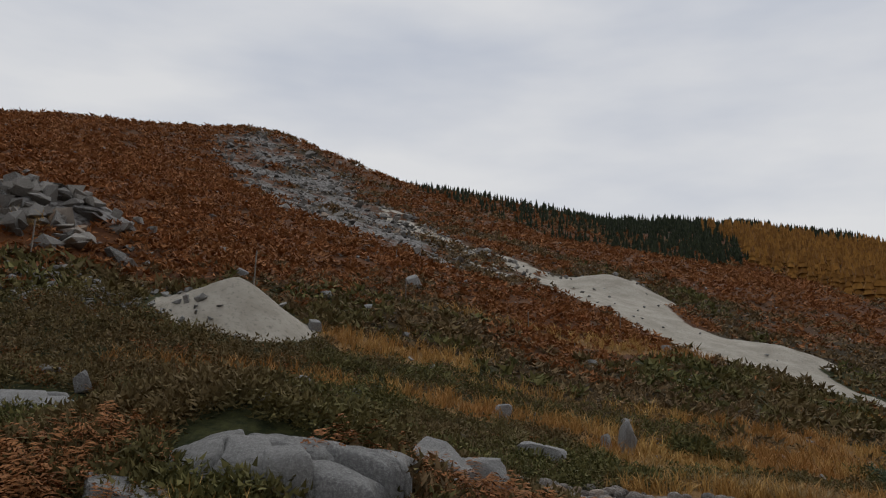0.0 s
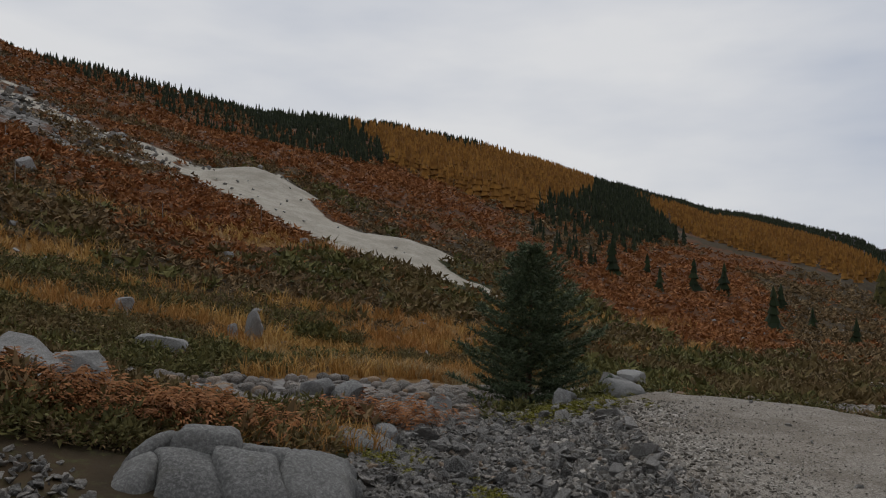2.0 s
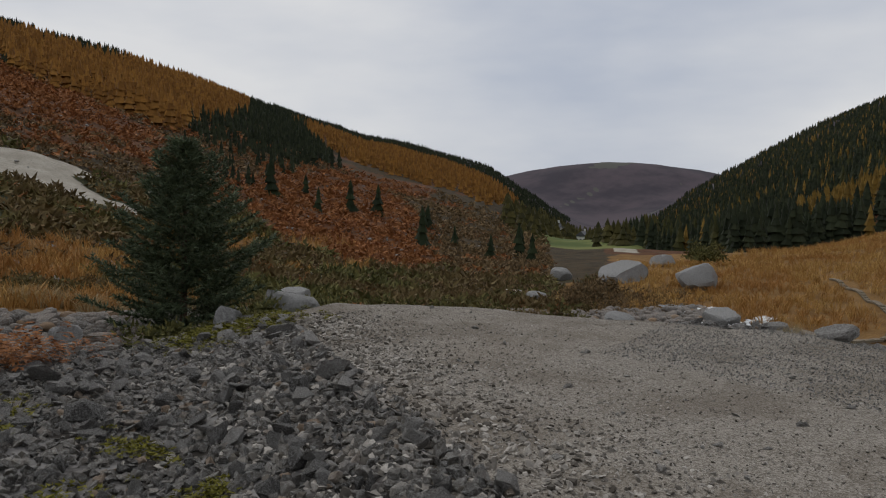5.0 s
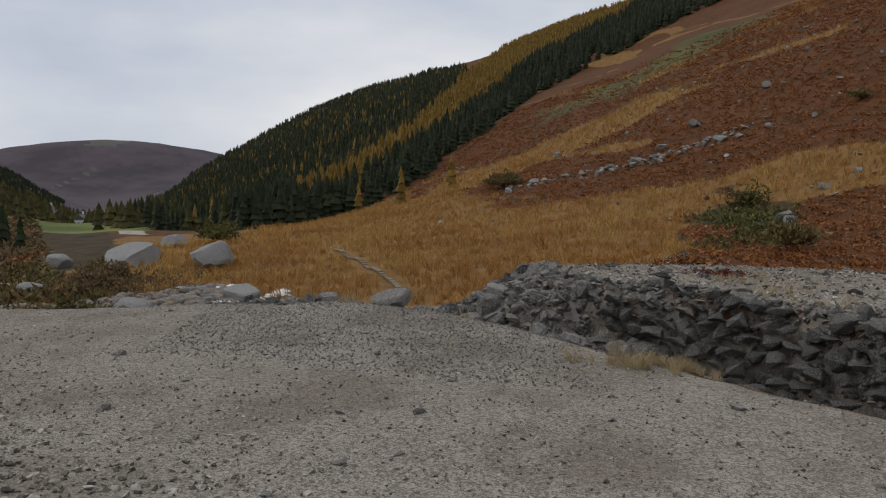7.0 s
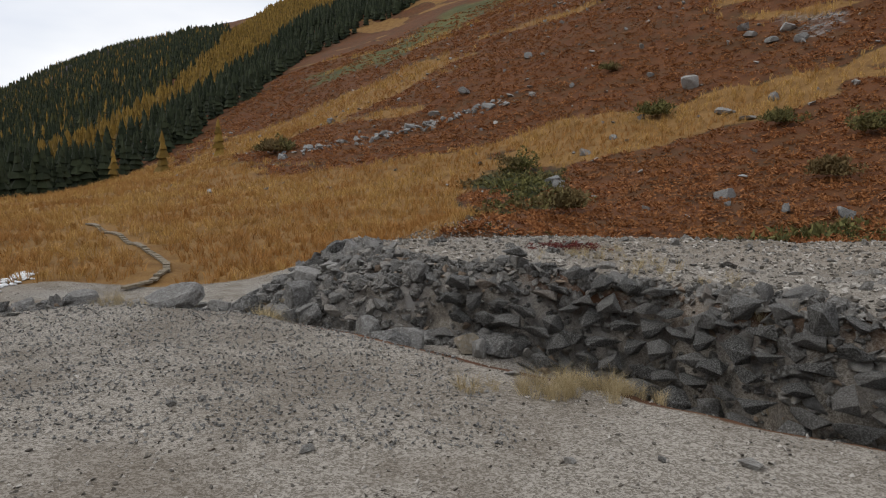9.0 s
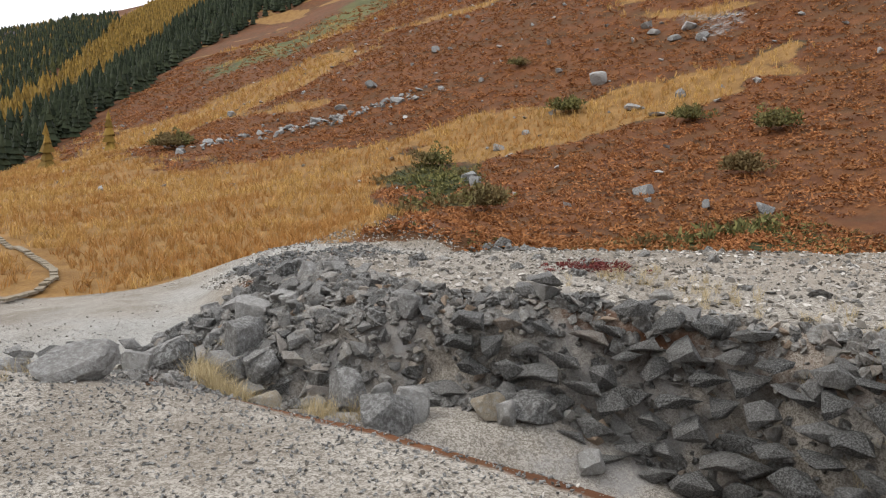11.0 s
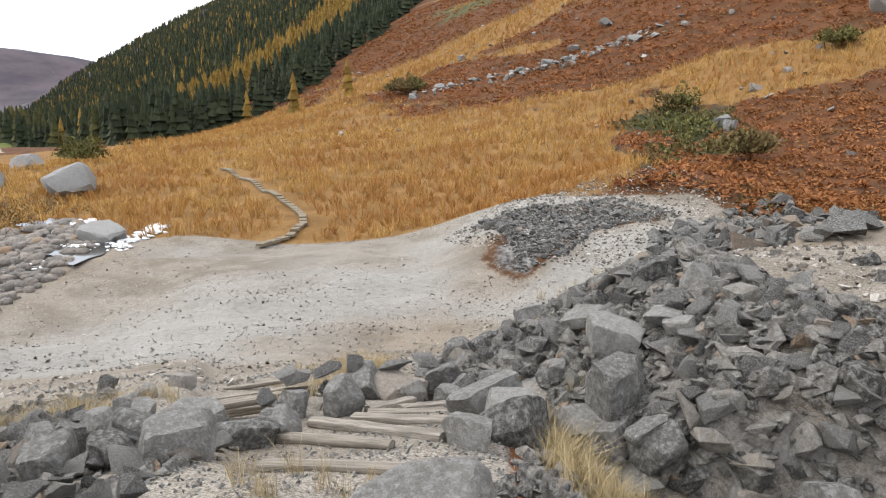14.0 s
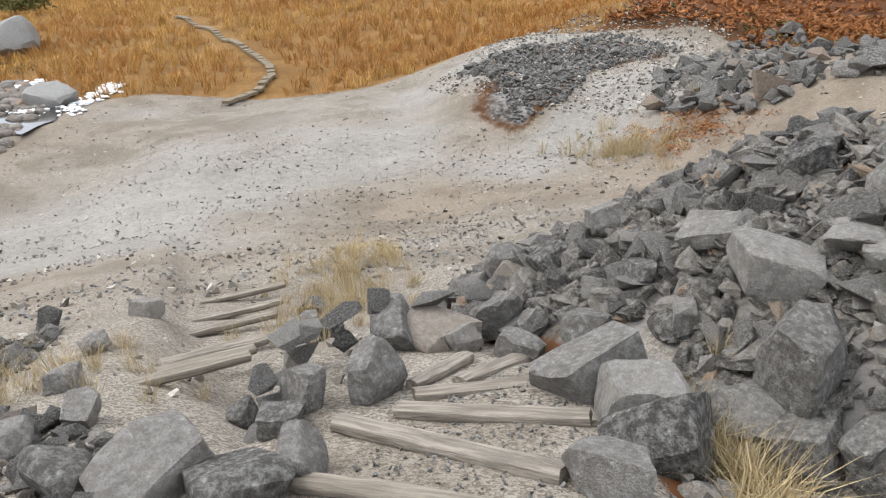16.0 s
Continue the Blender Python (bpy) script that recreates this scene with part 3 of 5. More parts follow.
def rock_material(name, dark, light, lichen, moss=0.0, island=False, warm=0.0, bedded=1.0):
    m = Nodes(name)
    r = m.chance(island)
    n1, n2, n3 = m.noise(4.5, 7, 0.72), m.noise(26.0, 7, 0.75), m.noise(120.0, 3, 0.7)
    bed = m.node("ShaderNodeMapping", Vector=m.coord)
    bed.inputs["Rotation"].default_value, bed.inputs["Scale"].default_value = (0.5, 0.3, 0), (2.0, 2.0, 22.0)
    layers = m.noise(2.0, 5, 0.7, bed.outputs["Vector"])
    c = m.mix(r, dark, light)
    c = m.mix(m.fit(n1, 0.3, 0.7), m.mix(0.35, c, (0.04, 0.038, 0.036)), c)
    c = m.mix(m.fit(layers, 0.5, 0.7, 0.0, 0.28 * bedded), c, m.mix(0.55, c, (0.03, 0.03, 0.03)))
    c = m.mix(m.fit(n2, 0.40, 0.66, 0.0, 0.9), c, m.mix(0.55, c, (0.46, 0.46, 0.44)))
    if warm:
        c = m.mix(m.calc("MULTIPLY", m.fit(m.chance(island), 0.93, 0.99), warm), c, (0.30, 0.20, 0.12))
    spots = m.fit(m.cells(19.0, "Distance"), 0.3, 0.12)
    c = m.mix(m.calc("MULTIPLY", spots, m.fit(n2, 0.5, 0.62, 0.0, lichen)), c, (0.50, 0.51, 0.47))
    if moss:
        c = m.mix(m.fit(m.noise(2.2, 5, 0.6), 0.60, 0.70, 0.0, moss), c, (0.085, 0.075, 0.018))
    c = m.mix(m.fit(n3, 0.42, 0.66, 0.0, 0.5), c, m.mix(0.5, c, (0.02, 0.02, 0.02)))
    high = m.calc("ADD", m.calc("MULTIPLY", n1, 0.5), m.calc("ADD", m.calc("MULTIPLY", n2, 0.35), m.calc("ADD", m.calc("MULTIPLY", n3, 0.15), m.calc("MULTIPLY", layers, 0.12 * bedded))))
    return m.done(c, 0.85, high, 1.0, 0.09, 0.25)


SLATE = rock_material("grey_schist", (0.060, 0.055, 0.050), (0.338, 0.318, 0.294), 0.6, 0.0, False, 0.3)
SLATE_MANY = rock_material("grey_schist_pieces", (0.046, 0.040, 0.034), (0.33, 0.30, 0.262), 0.5, 0.0, True, 0.7)
DARK_MANY = rock_material("dark_schist_pieces", (0.045, 0.043, 0.041), (0.14, 0.135, 0.128), 0.4, 0.0, True, 0.5)
DARK = rock_material("dark_schist", (0.036, 0.033, 0.030), (0.155, 0.145, 0.132), 0.5, 0.3, False, 0.4)
GRANITE = rock_material("pale_granite", (0.20, 0.198, 0.195), (0.30, 0.295, 0.285), 0.5, 0.12, bedded=0.0)
DARK_GRANITE = rock_material("weathered_granite", (0.13, 0.13, 0.128), (0.20, 0.198, 0.19), 0.6, 0.15, bedded=0.0)
GRANITE_MANY = rock_material("pale_granite_pieces", (0.14, 0.136, 0.13), (0.36, 0.35, 0.33), 0.3, 0.0, True)
GRAVEL_MANY = rock_material("track_gravel", (0.10, 0.092, 0.08), (0.37, 0.345, 0.31), 0.0, 0.0, True, 0.4)
def chip_material():
    m = Nodes("stone_chips")
    c = m.mix(m.fit(m.chance(True), 0.0, 1.0), (0.09, 0.080, 0.066), (0.50, 0.465, 0.415))
    c = m.mix(m.fit(m.noise(0.8, 4), 0.45, 0.62, 0.0, 0.5), c, m.mix(0.5, c, (0.12, 0.095, 0.07)))
    return m.done(m.mix(m.fit(m.noise(60.0, 3), 0.35, 0.7), m.mix(0.3, c, (0.06, 0.055, 0.05)), c), 0.9, specular=0.2)


CHIPS = chip_material()
TAN = rock_material("tan_stone", (0.34, 0.27, 0.18), (0.42, 0.35, 0.25), 0.2)
BED_MANY = rock_material("stream_stones", (0.10, 0.082, 0.068), (0.30, 0.245, 0.20), 0.2, 0.0, True, 0.9)

srng = np.random.default_rng(12)
PIECES = [hull_stone(srng, 9 + k % 5, (0.45, 0.6, 0.8)[k % 3]) for k in range(24)]
PEBBLES = [hull_stone(srng, 6, 0.7) for k in range(12)]
ROUNDS = [rock_shape(srng, 2, 3, 0.85, 0.10) for k in range(8)]
PIECE_MESH = {m.name: [to_mesh("stone", v, f, m) for v, f in PIECES] for m in (SLATE, DARK, GRANITE)}


def turn_of(rng, tilt):
    return (rng.uniform(-tilt, tilt), rng.uniform(-tilt, tilt), rng.uniform(0, 360))


def set_stone(rng, parent, x, y, z, size, material=SLATE, tilt=25, name="stone"):
    """One loose stone on its own mesh data, as a part of a heap or wall."""
    me = PIECE_MESH[material.name][rng.integers(24)]
    ob = new(name, me)
    base = parent.matrix_basis.translation
    s = [size * rng.uniform(0.8, 1.25) for _ in range(3)]
    ob.matrix_basis = pose(x - base.x, y - base.y, z - base.z, *turn_of(rng, tilt)) @ Matrix.Diagonal((*s, 1))
    ob.parent = parent
    return ob


def sprinkle(name, label, category, shapes, x, y, sizes, material, rng, sink=0.2, tilt=25, stretch=(1, 1, 1), z=None, smooth=False):
    """A great many small pieces in one mesh."""
    x, y = np.asarray(x), np.asarray(y)
    z = height(x, y) if z is None else z
    pick = rng.integers(len(shapes), size=len(x))
    vs, fs, at = [], [], 0
    for k, (v, f) in enumerate(shapes):
        idx = np.where(pick == k)[0]
        if not len(idx):
            continue
        a = rng.uniform(0, 2 * math.pi, len(idx))
        tx, ty = np.radians(rng.uniform(-tilt, tilt, (2, len(idx))))
        s = sizes[idx]
        p = v[None] * s[:, None, None] * np.array(stretch) * rng.uniform(0.8, 1.2, (len(idx), 1, 3))
        p = np.stack([p[..., 0], p[..., 1] * np.cos(tx)[:, None] - p[..., 2] * np.sin(tx)[:, None], p[..., 1] * np.sin(tx)[:, None] + p[..., 2] * np.cos(tx)[:, None]], -1)
        p = np.stack([p[..., 0] * np.cos(ty)[:, None] + p[..., 2] * np.sin(ty)[:, None], p[..., 1], -p[..., 0] * np.sin(ty)[:, None] + p[..., 2] * np.cos(ty)[:, None]], -1)
        c, sn = np.cos(a)[:, None], np.sin(a)[:, None]
        p = np.stack([p[..., 0] * c - p[..., 1] * sn + x[idx, None], p[..., 0] * sn + p[..., 1] * c + y[idx, None], p[..., 2] + (z[idx] + s * sink)[:, None]], -1)
        vs.append(p.reshape(-1, 3))
        fs.append((f[None] + (np.arange(len(idx)) * len(v))[:, None, None] + at).reshape(-1, f.shape[1]))
        at += p.shape[0] * p.shape[1]
    ob = joined(name, [(np.concatenate(vs), np.concatenate(fs))], material, smooth)
    return tagged(ob, label, category, kind="stuff")


def boulder(rng, x, y, wide, high, material, label, level=3, facets=12, name="boulder", group="", deep=None, yaw=None, bite=0.72, rough=0.06):
    """A single big rock half bedded in the ground."""
    v, f = rock_shape(rng, level, facets, bite, rough)
    v = v / np.ptp(v, axis=0) * (wide, deep or wide * rng.uniform(0.65, 0.95), high * 1.35)
    me = to_mesh(name, v, f, material, True)
    me.set_sharp_from_angle(angle=radians(28))
    ob = new(name, me)
    ob.matrix_basis = pose(x, y, lie(x, y) + high * 0.42, rng.uniform(-18, 18), rng.uniform(-18, 18), rng.uniform(0, 360) if yaw is None else yaw)
    return tagged(ob, label, "rock", group)


def outcrop(rng, x, y, long, wide, high, yaw, across, deep, material, label):
    """A low dome of bedrock, split by cracks into weathered blocks."""
    rock = empty_thing("granite_outcrop", (x, y, lie(x, y)), label, "rock", "granite outcrops")
    rock.matrix_basis = pose(x, y, lie(x, y) - 0.05, 0, 0, yaw)
    ca = [-1.0] + [-1 + 2 * (k + rng.uniform(-0.28, 0.28)) / across for k in range(1, across)] + [1.0]
    for i in range(across):
        cb = [-1.0] + [-1 + 2 * (k + rng.uniform(-0.3, 0.3)) / deep for k in range(1, deep)] + [1.0]
        for j in range(deep):
            n, shear, lift = 20, rng.uniform(-0.12, 0.12), rng.uniform(-0.16, 0.06) * high / 0.5
            tilt = rng.uniform(-0.14, 0.14, 2)
            v, f, o = [], [], rng.random(3) * 40
            for p in range(n):
                for q in range(n):
                    s, t = np.clip((p - 1) / (n - 3), 0.008, 0.992), np.clip((q - 1) / (n - 3), 0.008, 0.992)
                    a = ca[i] + (ca[i + 1] - ca[i]) * s + 0.10 * math.sin(3.0 * t + i)
                    b = cb[j] + (cb[j + 1] - cb[j]) * t + shear * s
                    rim = min(s * (ca[i + 1] - ca[i]) * long / 2, (1 - s) * (ca[i + 1] - ca[i]) * long / 2, t * (cb[j + 1] - cb[j]) * wide / 2, (1 - t) * (cb[j + 1] - cb[j]) * wide / 2)
                    dome = high * max(0.0, 1 - abs(a) ** 3.5) * max(0.0, 1 - 0.75 * abs(b) ** 3.0) * (0.85 - 0.25 * a)
                    z = dome + lift + tilt[0] * (s - 0.5) + tilt[1] * (t - 0.5) - 0.15 * math.exp(-rim / 0.03)
                    z += 0.05 * noise.fractal(Vector((a * 2 + o[0], b * 2 + o[1], o[2])), 0.9, 2.1, 5)
                    if p in (0, n - 1) or q in (0, n - 1):
                        z -= 0.55
                    v.append((a * long / 2 + 0.012 * noise.noise(Vector((p, q, o[0]))), b * wide / 2, z))
            f = [(p * n + q, (p + 1) * n + q, (p + 1) * n + q + 1, p * n + q + 1) for p in range(n - 1) for q in range(n - 1)]
            part("slab", to_mesh("slab", v, f, material, True), rock)


def build_rocks():
    rng = np.random.default_rng(21)
    # rocks that edge the stair
    for x, y, w, h in [(14.93, 4.99, 0.32, 0.19), (15.87, 4.78, 0.5, 0.3), (16.02, 5.8, 0.33, 0.28), (15.97, 6.12, 0.25, 0.2), (16.91, 6.28, 0.18, 0.22), (16.88, 5.7, 0.42, 0.26),
                       (16.85, 5.45, 0.48, 0.24), (16.95, 5.08, 0.32, 0.29), (16.73, 4.93, 0.18, 0.15), (16.5, 5.03, 0.27, 0.17), (16.66, 5.32, 0.2, 0.18), (15.2, 4.72, 0.42, 0.3), (15.5, 4.7, 0.4, 0.28),
                       (15.72, 6.2, 0.24, 0.12), (15.19, 6.54, 0.47, 0.22), (15.11, 6.24, 0.42, 0.16), (15.24, 6.05, 0.24, 0.2), (15.22, 6.86, 0.3, 0.18), (15.93, 7.11, 0.22, 0.15), (15.3, 7.3, 0.26, 0.14),
                       (15.69, 7.3, 0.2, 0.15)]:
        boulder(rng, x, y, w, h * 0.85, SLATE, "grey schist rock bedded along the log steps", 3, 11, "edging_rock", "rocks beside the steps")
    for x, y, w, h in [(16.56, 7.45, 0.22, 0.14), (15.43, 7.5, 0.2, 0.13), (16.4, 6.5, 0.2, 0.17), (14.47, 6.38, 0.38, 0.24), (14.46, 6.71, 0.24, 0.16), (14.41, 6.95, 0.32, 0.2), (17.34, 7.6, 0.2, 0.15),
                       (18.61, 7.7, 0.24, 0.15), (19.19, 6.45, 0.25, 0.16), (18.0, 6.3, 0.3, 0.2), (17.6, 6.2, 0.28, 0.24), (18.5, 6.4, 0.22, 0.18)]:
        boulder(rng, x, y, w, h * 0.85, SLATE, "grey schist rock lying beside the steps", 3, 10, "edging_rock", "rocks beside the steps")
    # bank and trench
    for x, y, w, h in [(15.46, 4.08, 0.5, 0.42), (15.43, 4.27, 0.42, 0.22), (15.19, 4.16, 0.25, 0.22), (15.09, 3.98, 0.25, 0.26), (15.25, 4.38, 0.2, 0.17), (15.99, 3.93, 0.42, 0.27), (15.71, 3.6, 0.2, 0.18),
                       (15.94, 3.6, 0.4, 0.12), (16.55, 3.55, 0.23, 0.3), (16.53, 4.0, 0.52, 0.13), (16.08, 4.32, 0.2, 0.18), (16.36, 4.7, 0.24, 0.22), (16.53, 4.4, 0.25, 0.19), (17.38, 4.33, 0.28, 0.25),
                       (17.29, 4.7, 0.32, 0.22), (17.9, 4.9, 0.33, 0.28)]:
        boulder(rng, x, y, w, h * 0.75, SLATE, "lichen-spotted grey rock on the rubble bank", 3, 10, "bank_rock", "rocks on the bank")
    for x, y, w, h in [(14.3, 3.31, 0.36, 0.4), (14.32, 3.01, 0.24, 0.26), (15.03, 3.94, 0.32, 0.3), (14.12, 2.62, 0.48, 0.2), (13.49, 1.95, 0.43, 0.18), (14.02, 2.8, 0.3, 0.2), (13.71, 2.9, 0.31, 0.3),
                       (13.6, 3.15, 0.46, 0.3), (14.65, 2.66, 0.31, 0.22), (16.11, 3.4, 0.2, 0.27), (14.77, 3.5, 0.25, 0.2), (13.45, 2.2, 0.2, 0.21),
                       (13.0, 1.7, 0.22, 0.17)]:
        boulder(rng, x, y, w, h * 0.8, SLATE, "large angular schist block tumbled into the trench", 3, 10, "fallen_block", "blocks in the trench")
    boulder(rng, 13.42, 5.28, 0.56, 0.16, SLATE, "lone angular grey block at the edge of the gravel track", 4, 9, "marker_rock", yaw=-70, deep=0.40, bite=0.86, rough=0.12)
    boulder(rng, 14.42, 3.98, 0.27, 0.2, TAN, "pale tan stone beside the trench", 3, 9, "tan_stone")
    boulder(rng, 13.59, 2.3, 0.28, 0.18, TAN, "orange-tan stone in the rubble bank", 3, 9, "tan_stone")
    # smooth outcrops over the stream
    for x, y, w, h, d, a in [(0.54, 13.0, 1.3, 0.5, 0.8, -20), (-0.06, 12.2, 1.0, 0.4, 0.7, -25), (-3.3, 8.9, 1.2, 0.3, 0.7, 0)]:
        boulder(rng, x, y, w, h, GRANITE, "smooth pale granite slab breaking out of the heather", 4, 13, "outcrop_slab", "granite outcrops", d, a, 0.54, 0.07)
    outcrop(rng, -1.95, 10.45, 3.1, 2.0, 0.42, -12, 4, 3, GRANITE, "smooth pale granite outcrop split by dark cracks")
    outcrop(rng, -8.5, 17.4, 5.2, 2.2, 0.45, -4, 5, 2, GRANITE, "long low granite outcrop in the heather")
    outcrop(rng, -0.3, 11.55, 1.7, 0.8, 0.3, -25, 3, 1, GRANITE, "low granite outcrop beside the heather")
    outcrop(rng, 2.25, 9.1, 2.7, 1.9, 0.62, -18, 4, 2, DARK_GRANITE, "rounded grey granite outcrop with deep dark cracks")
    outcrop(rng, 4.0, 11.5, 2.0, 0.95, 0.3, -42, 2, 1, DARK_GRANITE, "flat grey granite slab beside the stream")
    boulder(rng, 25.0, -8.5, 1.6, 0.8, GRANITE, "grey boulder in the mossy hollow behind the bank", 3, 9, "moor_boulder", "boulders on the moor")
    # single boulders on the moor, by the stream and on the far slope
    for x, y, w, h in [(1.45, 27.3, 0.75, 0.5), (-2.57, 11.9, 0.34, 0.2), (-2.36, 12.6, 0.2, 0.14), (-8.89, 19.0, 0.45, 0.45), (-10.3, 20.2, 0.6, 0.24), (-4.78, 24.5, 0.56, 0.36), (5.4, 26.1, 0.6, 0.95), (4.72, 25.8, 0.4, 0.45),
                       (6.46, 31.4, 0.5, 0.3), (2.29, 21.6, 1.3, 0.4), (-3.3, 25.3, 0.95, 0.3), (-3.9, 57.7, 1.1, 0.85), (-12.0, 41.6, 0.8, 0.4), (-6.5, 34.5, 0.75, 0.4), (-5.2, 42.8, 0.8, 0.33), (-1.9, 48.6, 0.65, 0.42),
                       (-7.6, 42.5, 0.65, 0.4), (7.3, 45.1, 0.85, 0.4), (15, 59.3, 0.9, 0.57)]:
        boulder(rng, x, y, w, h, GRANITE, "grey boulder half buried in heather", 3, 8, "moor_boulder", "boulders on the moor")
    for x, y, w, h in [(21.5, 27.4, 1.8, 0.75), (4.76, 11.5, 0.46, 0.3), (4.87, 16.0, 0.62, 0.5), (5.5, 15.9, 0.75, 0.4), (5.2, 16.8, 0.44, 0.36), (7.2, 15.1, 0.55, 0.35), (18, 23.7, 1.4, 0.6), (39.4, 22.6, 1.7, 0.65),
                       (63.6, 35.5, 5.2, 1.4), (81, 40, 2.9, 1.2), (61.2, 27.7, 3.6, 1.8), (64.4, 42.3, 2.3, 1.1), (44.7, 31.5, 1.6, 0.8), (44.4, 18.9, 2.0, 0.7), (9.7, 14.3, 0.5, 0.35), (10.9, 13.9, 0.9, 0.4)]:
        boulder(rng, x, y, w, h, GRANITE, "water-worn grey boulder in the stream bed", 3, 6, "stream_boulder", "boulders in the stream", bite=0.8)
    for x, y, w, h in [(70.7, -18.1, 2.1, 1.1), (158.9, -2.9, 2.8, 1.5), (131.9, -23.4, 2.9, 1.6), (127, -17.6, 3.2, 1.3), (124.6, -13.2, 3.0, 1.4), (126.1, -9.6, 2.6, 1.2), (117.6, -24, 3.2, 1.3), (113.4, -35.2, 1.1, 0.9),
                       (128.9, 6.1, 3, 1.1), (131.3, 2.1, 2.8, 1), (140.5, -36.9, 2.6, 1.6), (57.6, -7.9, 0.8, 0.5), (84.3, -29.3, 1.3, 0.7), (68.9, 31.8, 1.8, 1.2), (53.3, -24.2, 2.3, 1.1), (46.7, -24.3, 1.2, 0.8),
                       (43.2, -25.6, 1.7, 0.9), (68.4, -17.8, 1.6, 1.3)]:
        boulder(rng, x, y, w * 0.62, h * 0.6, DARK_GRANITE, "grey boulder lying among bracken on the slope", 3, 8, "slope_boulder", "boulders on the slope")
    for x, y, w, h in [(93.2, -42.7, 4.2, 2.8), (80.3, -39.6, 3.3, 1), (79, -44.5, 3.1, 1.5), (75, -39.3, 3.4, 0.7), (74.5, -50.5, 1.3, 1.2), (80.7, -24.7, 2.2, 1.1), (54.8, -7.1, 0.7, 0.8), (103.3, -56.7, 3.3, 1.3),
                       (95, -58.5, 3.9, 1.6), (98.3, -56.6, 3.2, 1.3), (117.9, -47.8, 1.8, 1.7), (107, -58, 3, 1.6), (100, -60, 4, 2)]:
        boulder(rng, x, y, w * 0.5, h * 0.5, SLATE, "grey crag boulder among bracken on the slope", 3, 9, "slope_boulder", "boulders on the slope")


build_rocks()


# ---- dry stone wall along the trench ----
def along(line, step):
    """Points and headings along a bent line."""
    out = []
    for (ax, ay), (bx, by) in zip(line, line[1:]):
        n = max(1, int(math.hypot(bx - ax, by - ay) / step))
        out += [(ax + (bx - ax) * k / n, ay + (by - ay) * k / n, math.atan2(by - ay, bx - ax)) for k in range(n)]
    return out


def build_wall():
    rng = np.random.default_rng(33)
    wall = empty_thing("dry_stone_wall", (12.0, 0.6, -1.0), "dark dry stone wall lining the trench, partly collapsed", "wall")
    line = [(9.6, -1.6), (10.4, -0.5), (11.3, 0.18), (12.6, 0.62), (13.5, 1.5), (14.3, 2.45)]
    for course in range(7):
        for x, y, a in along(line, 0.30):
            if course == 6 and rng.random() < 0.35 or course == 5 and x > 13.3:
                continue
            ox, oy = -math.sin(a), math.cos(a)
            back = 0.06 * course - 0.30 + rng.uniform(-0.04, 0.04)
            s = rng.uniform(0.30, 0.46)
            me = PIECE_MESH[DARK.name][rng.integers(24)]
            ob = new("stone", me)
            z = lie(x + ox * 0.5, y + oy * 0.5)
            z = min(z, -0.85) + 0.1 + 0.185 * course
            shift = (0.15 if course % 2 else 0) + rng.uniform(-0.05, 0.05)
            ob.matrix_basis = pose(x + shift * math.cos(a) - ox * back - 12.0, y + shift * math.sin(a) - oy * back - 0.6, z + 1.0, rng.uniform(-12, 12), rng.uniform(-10, 10), math.degrees(a) + rng.uniform(-14, 14)) @ Matrix.Diagonal((s, s * 0.9, s * rng.uniform(0.7, 1.0), 1))
            ob.parent = wall


build_wall()


def build_retaining_wall():
    rng = np.random.default_rng(35)
    wall = empty_thing("retaining_wall", (16.8, 5.8, -1.2), "low dry stone wall of upright grey stones between the flights", "wall")
    line = [(15.95, 6.30), (16.55, 6.22), (16.95, 5.75), (17.02, 5.25), (16.95, 4.85)]
    for course in range(3):
        for x, y, a in along(line, 0.21):
            s = rng.uniform(0.22, 0.36)
            ob = new("stone", PIECE_MESH[SLATE.name][rng.integers(24)])
            ob.matrix_basis = pose(x - 16.8 + rng.uniform(-0.06, 0.06), y - 5.8 + rng.uniform(-0.06, 0.06), 0.02 + 0.17 * course - 0.22 * max(x - 16.3, 0) + 0.30 + rng.uniform(-0.03, 0.03), rng.uniform(-20, 20), rng.uniform(-18, 18), math.degrees(a) + rng.uniform(-20, 20)) @ Matrix.Diagonal((s, s * 0.8, s * rng.uniform(0.7, 1.0), 1))
            ob.parent = wall


build_retaining_wall()


# ---- rubble ----


BANK_STONES = [(10.2, -0.95), (11.6, -0.2), (13.0, 0.55), (14.0, 1.6), (14.8, 2.3), (15.8, 2.9), (17.0, 3.1), (18.6, 3.6), (18.4, 5.2), (17.0, 5.1), (16.2, 4.4), (15.0, 4.35), (14.3, 3.2), (13.6, 2.2), (13.2, 1.5), (12.4, 0.75), (11.2, 0.35), (10.2, -0.4)]


def poly_points(rng, poly, count):
    p = np.array(poly)
    x = rng.uniform(p[:, 0].min(), p[:, 0].max(), count * 4)
    y = rng.uniform(p[:, 1].min(), p[:, 1].max(), count * 4)
    keep = np.where(outside(x, y, poly) < 0)[0][:count]
    return x[keep], y[keep]


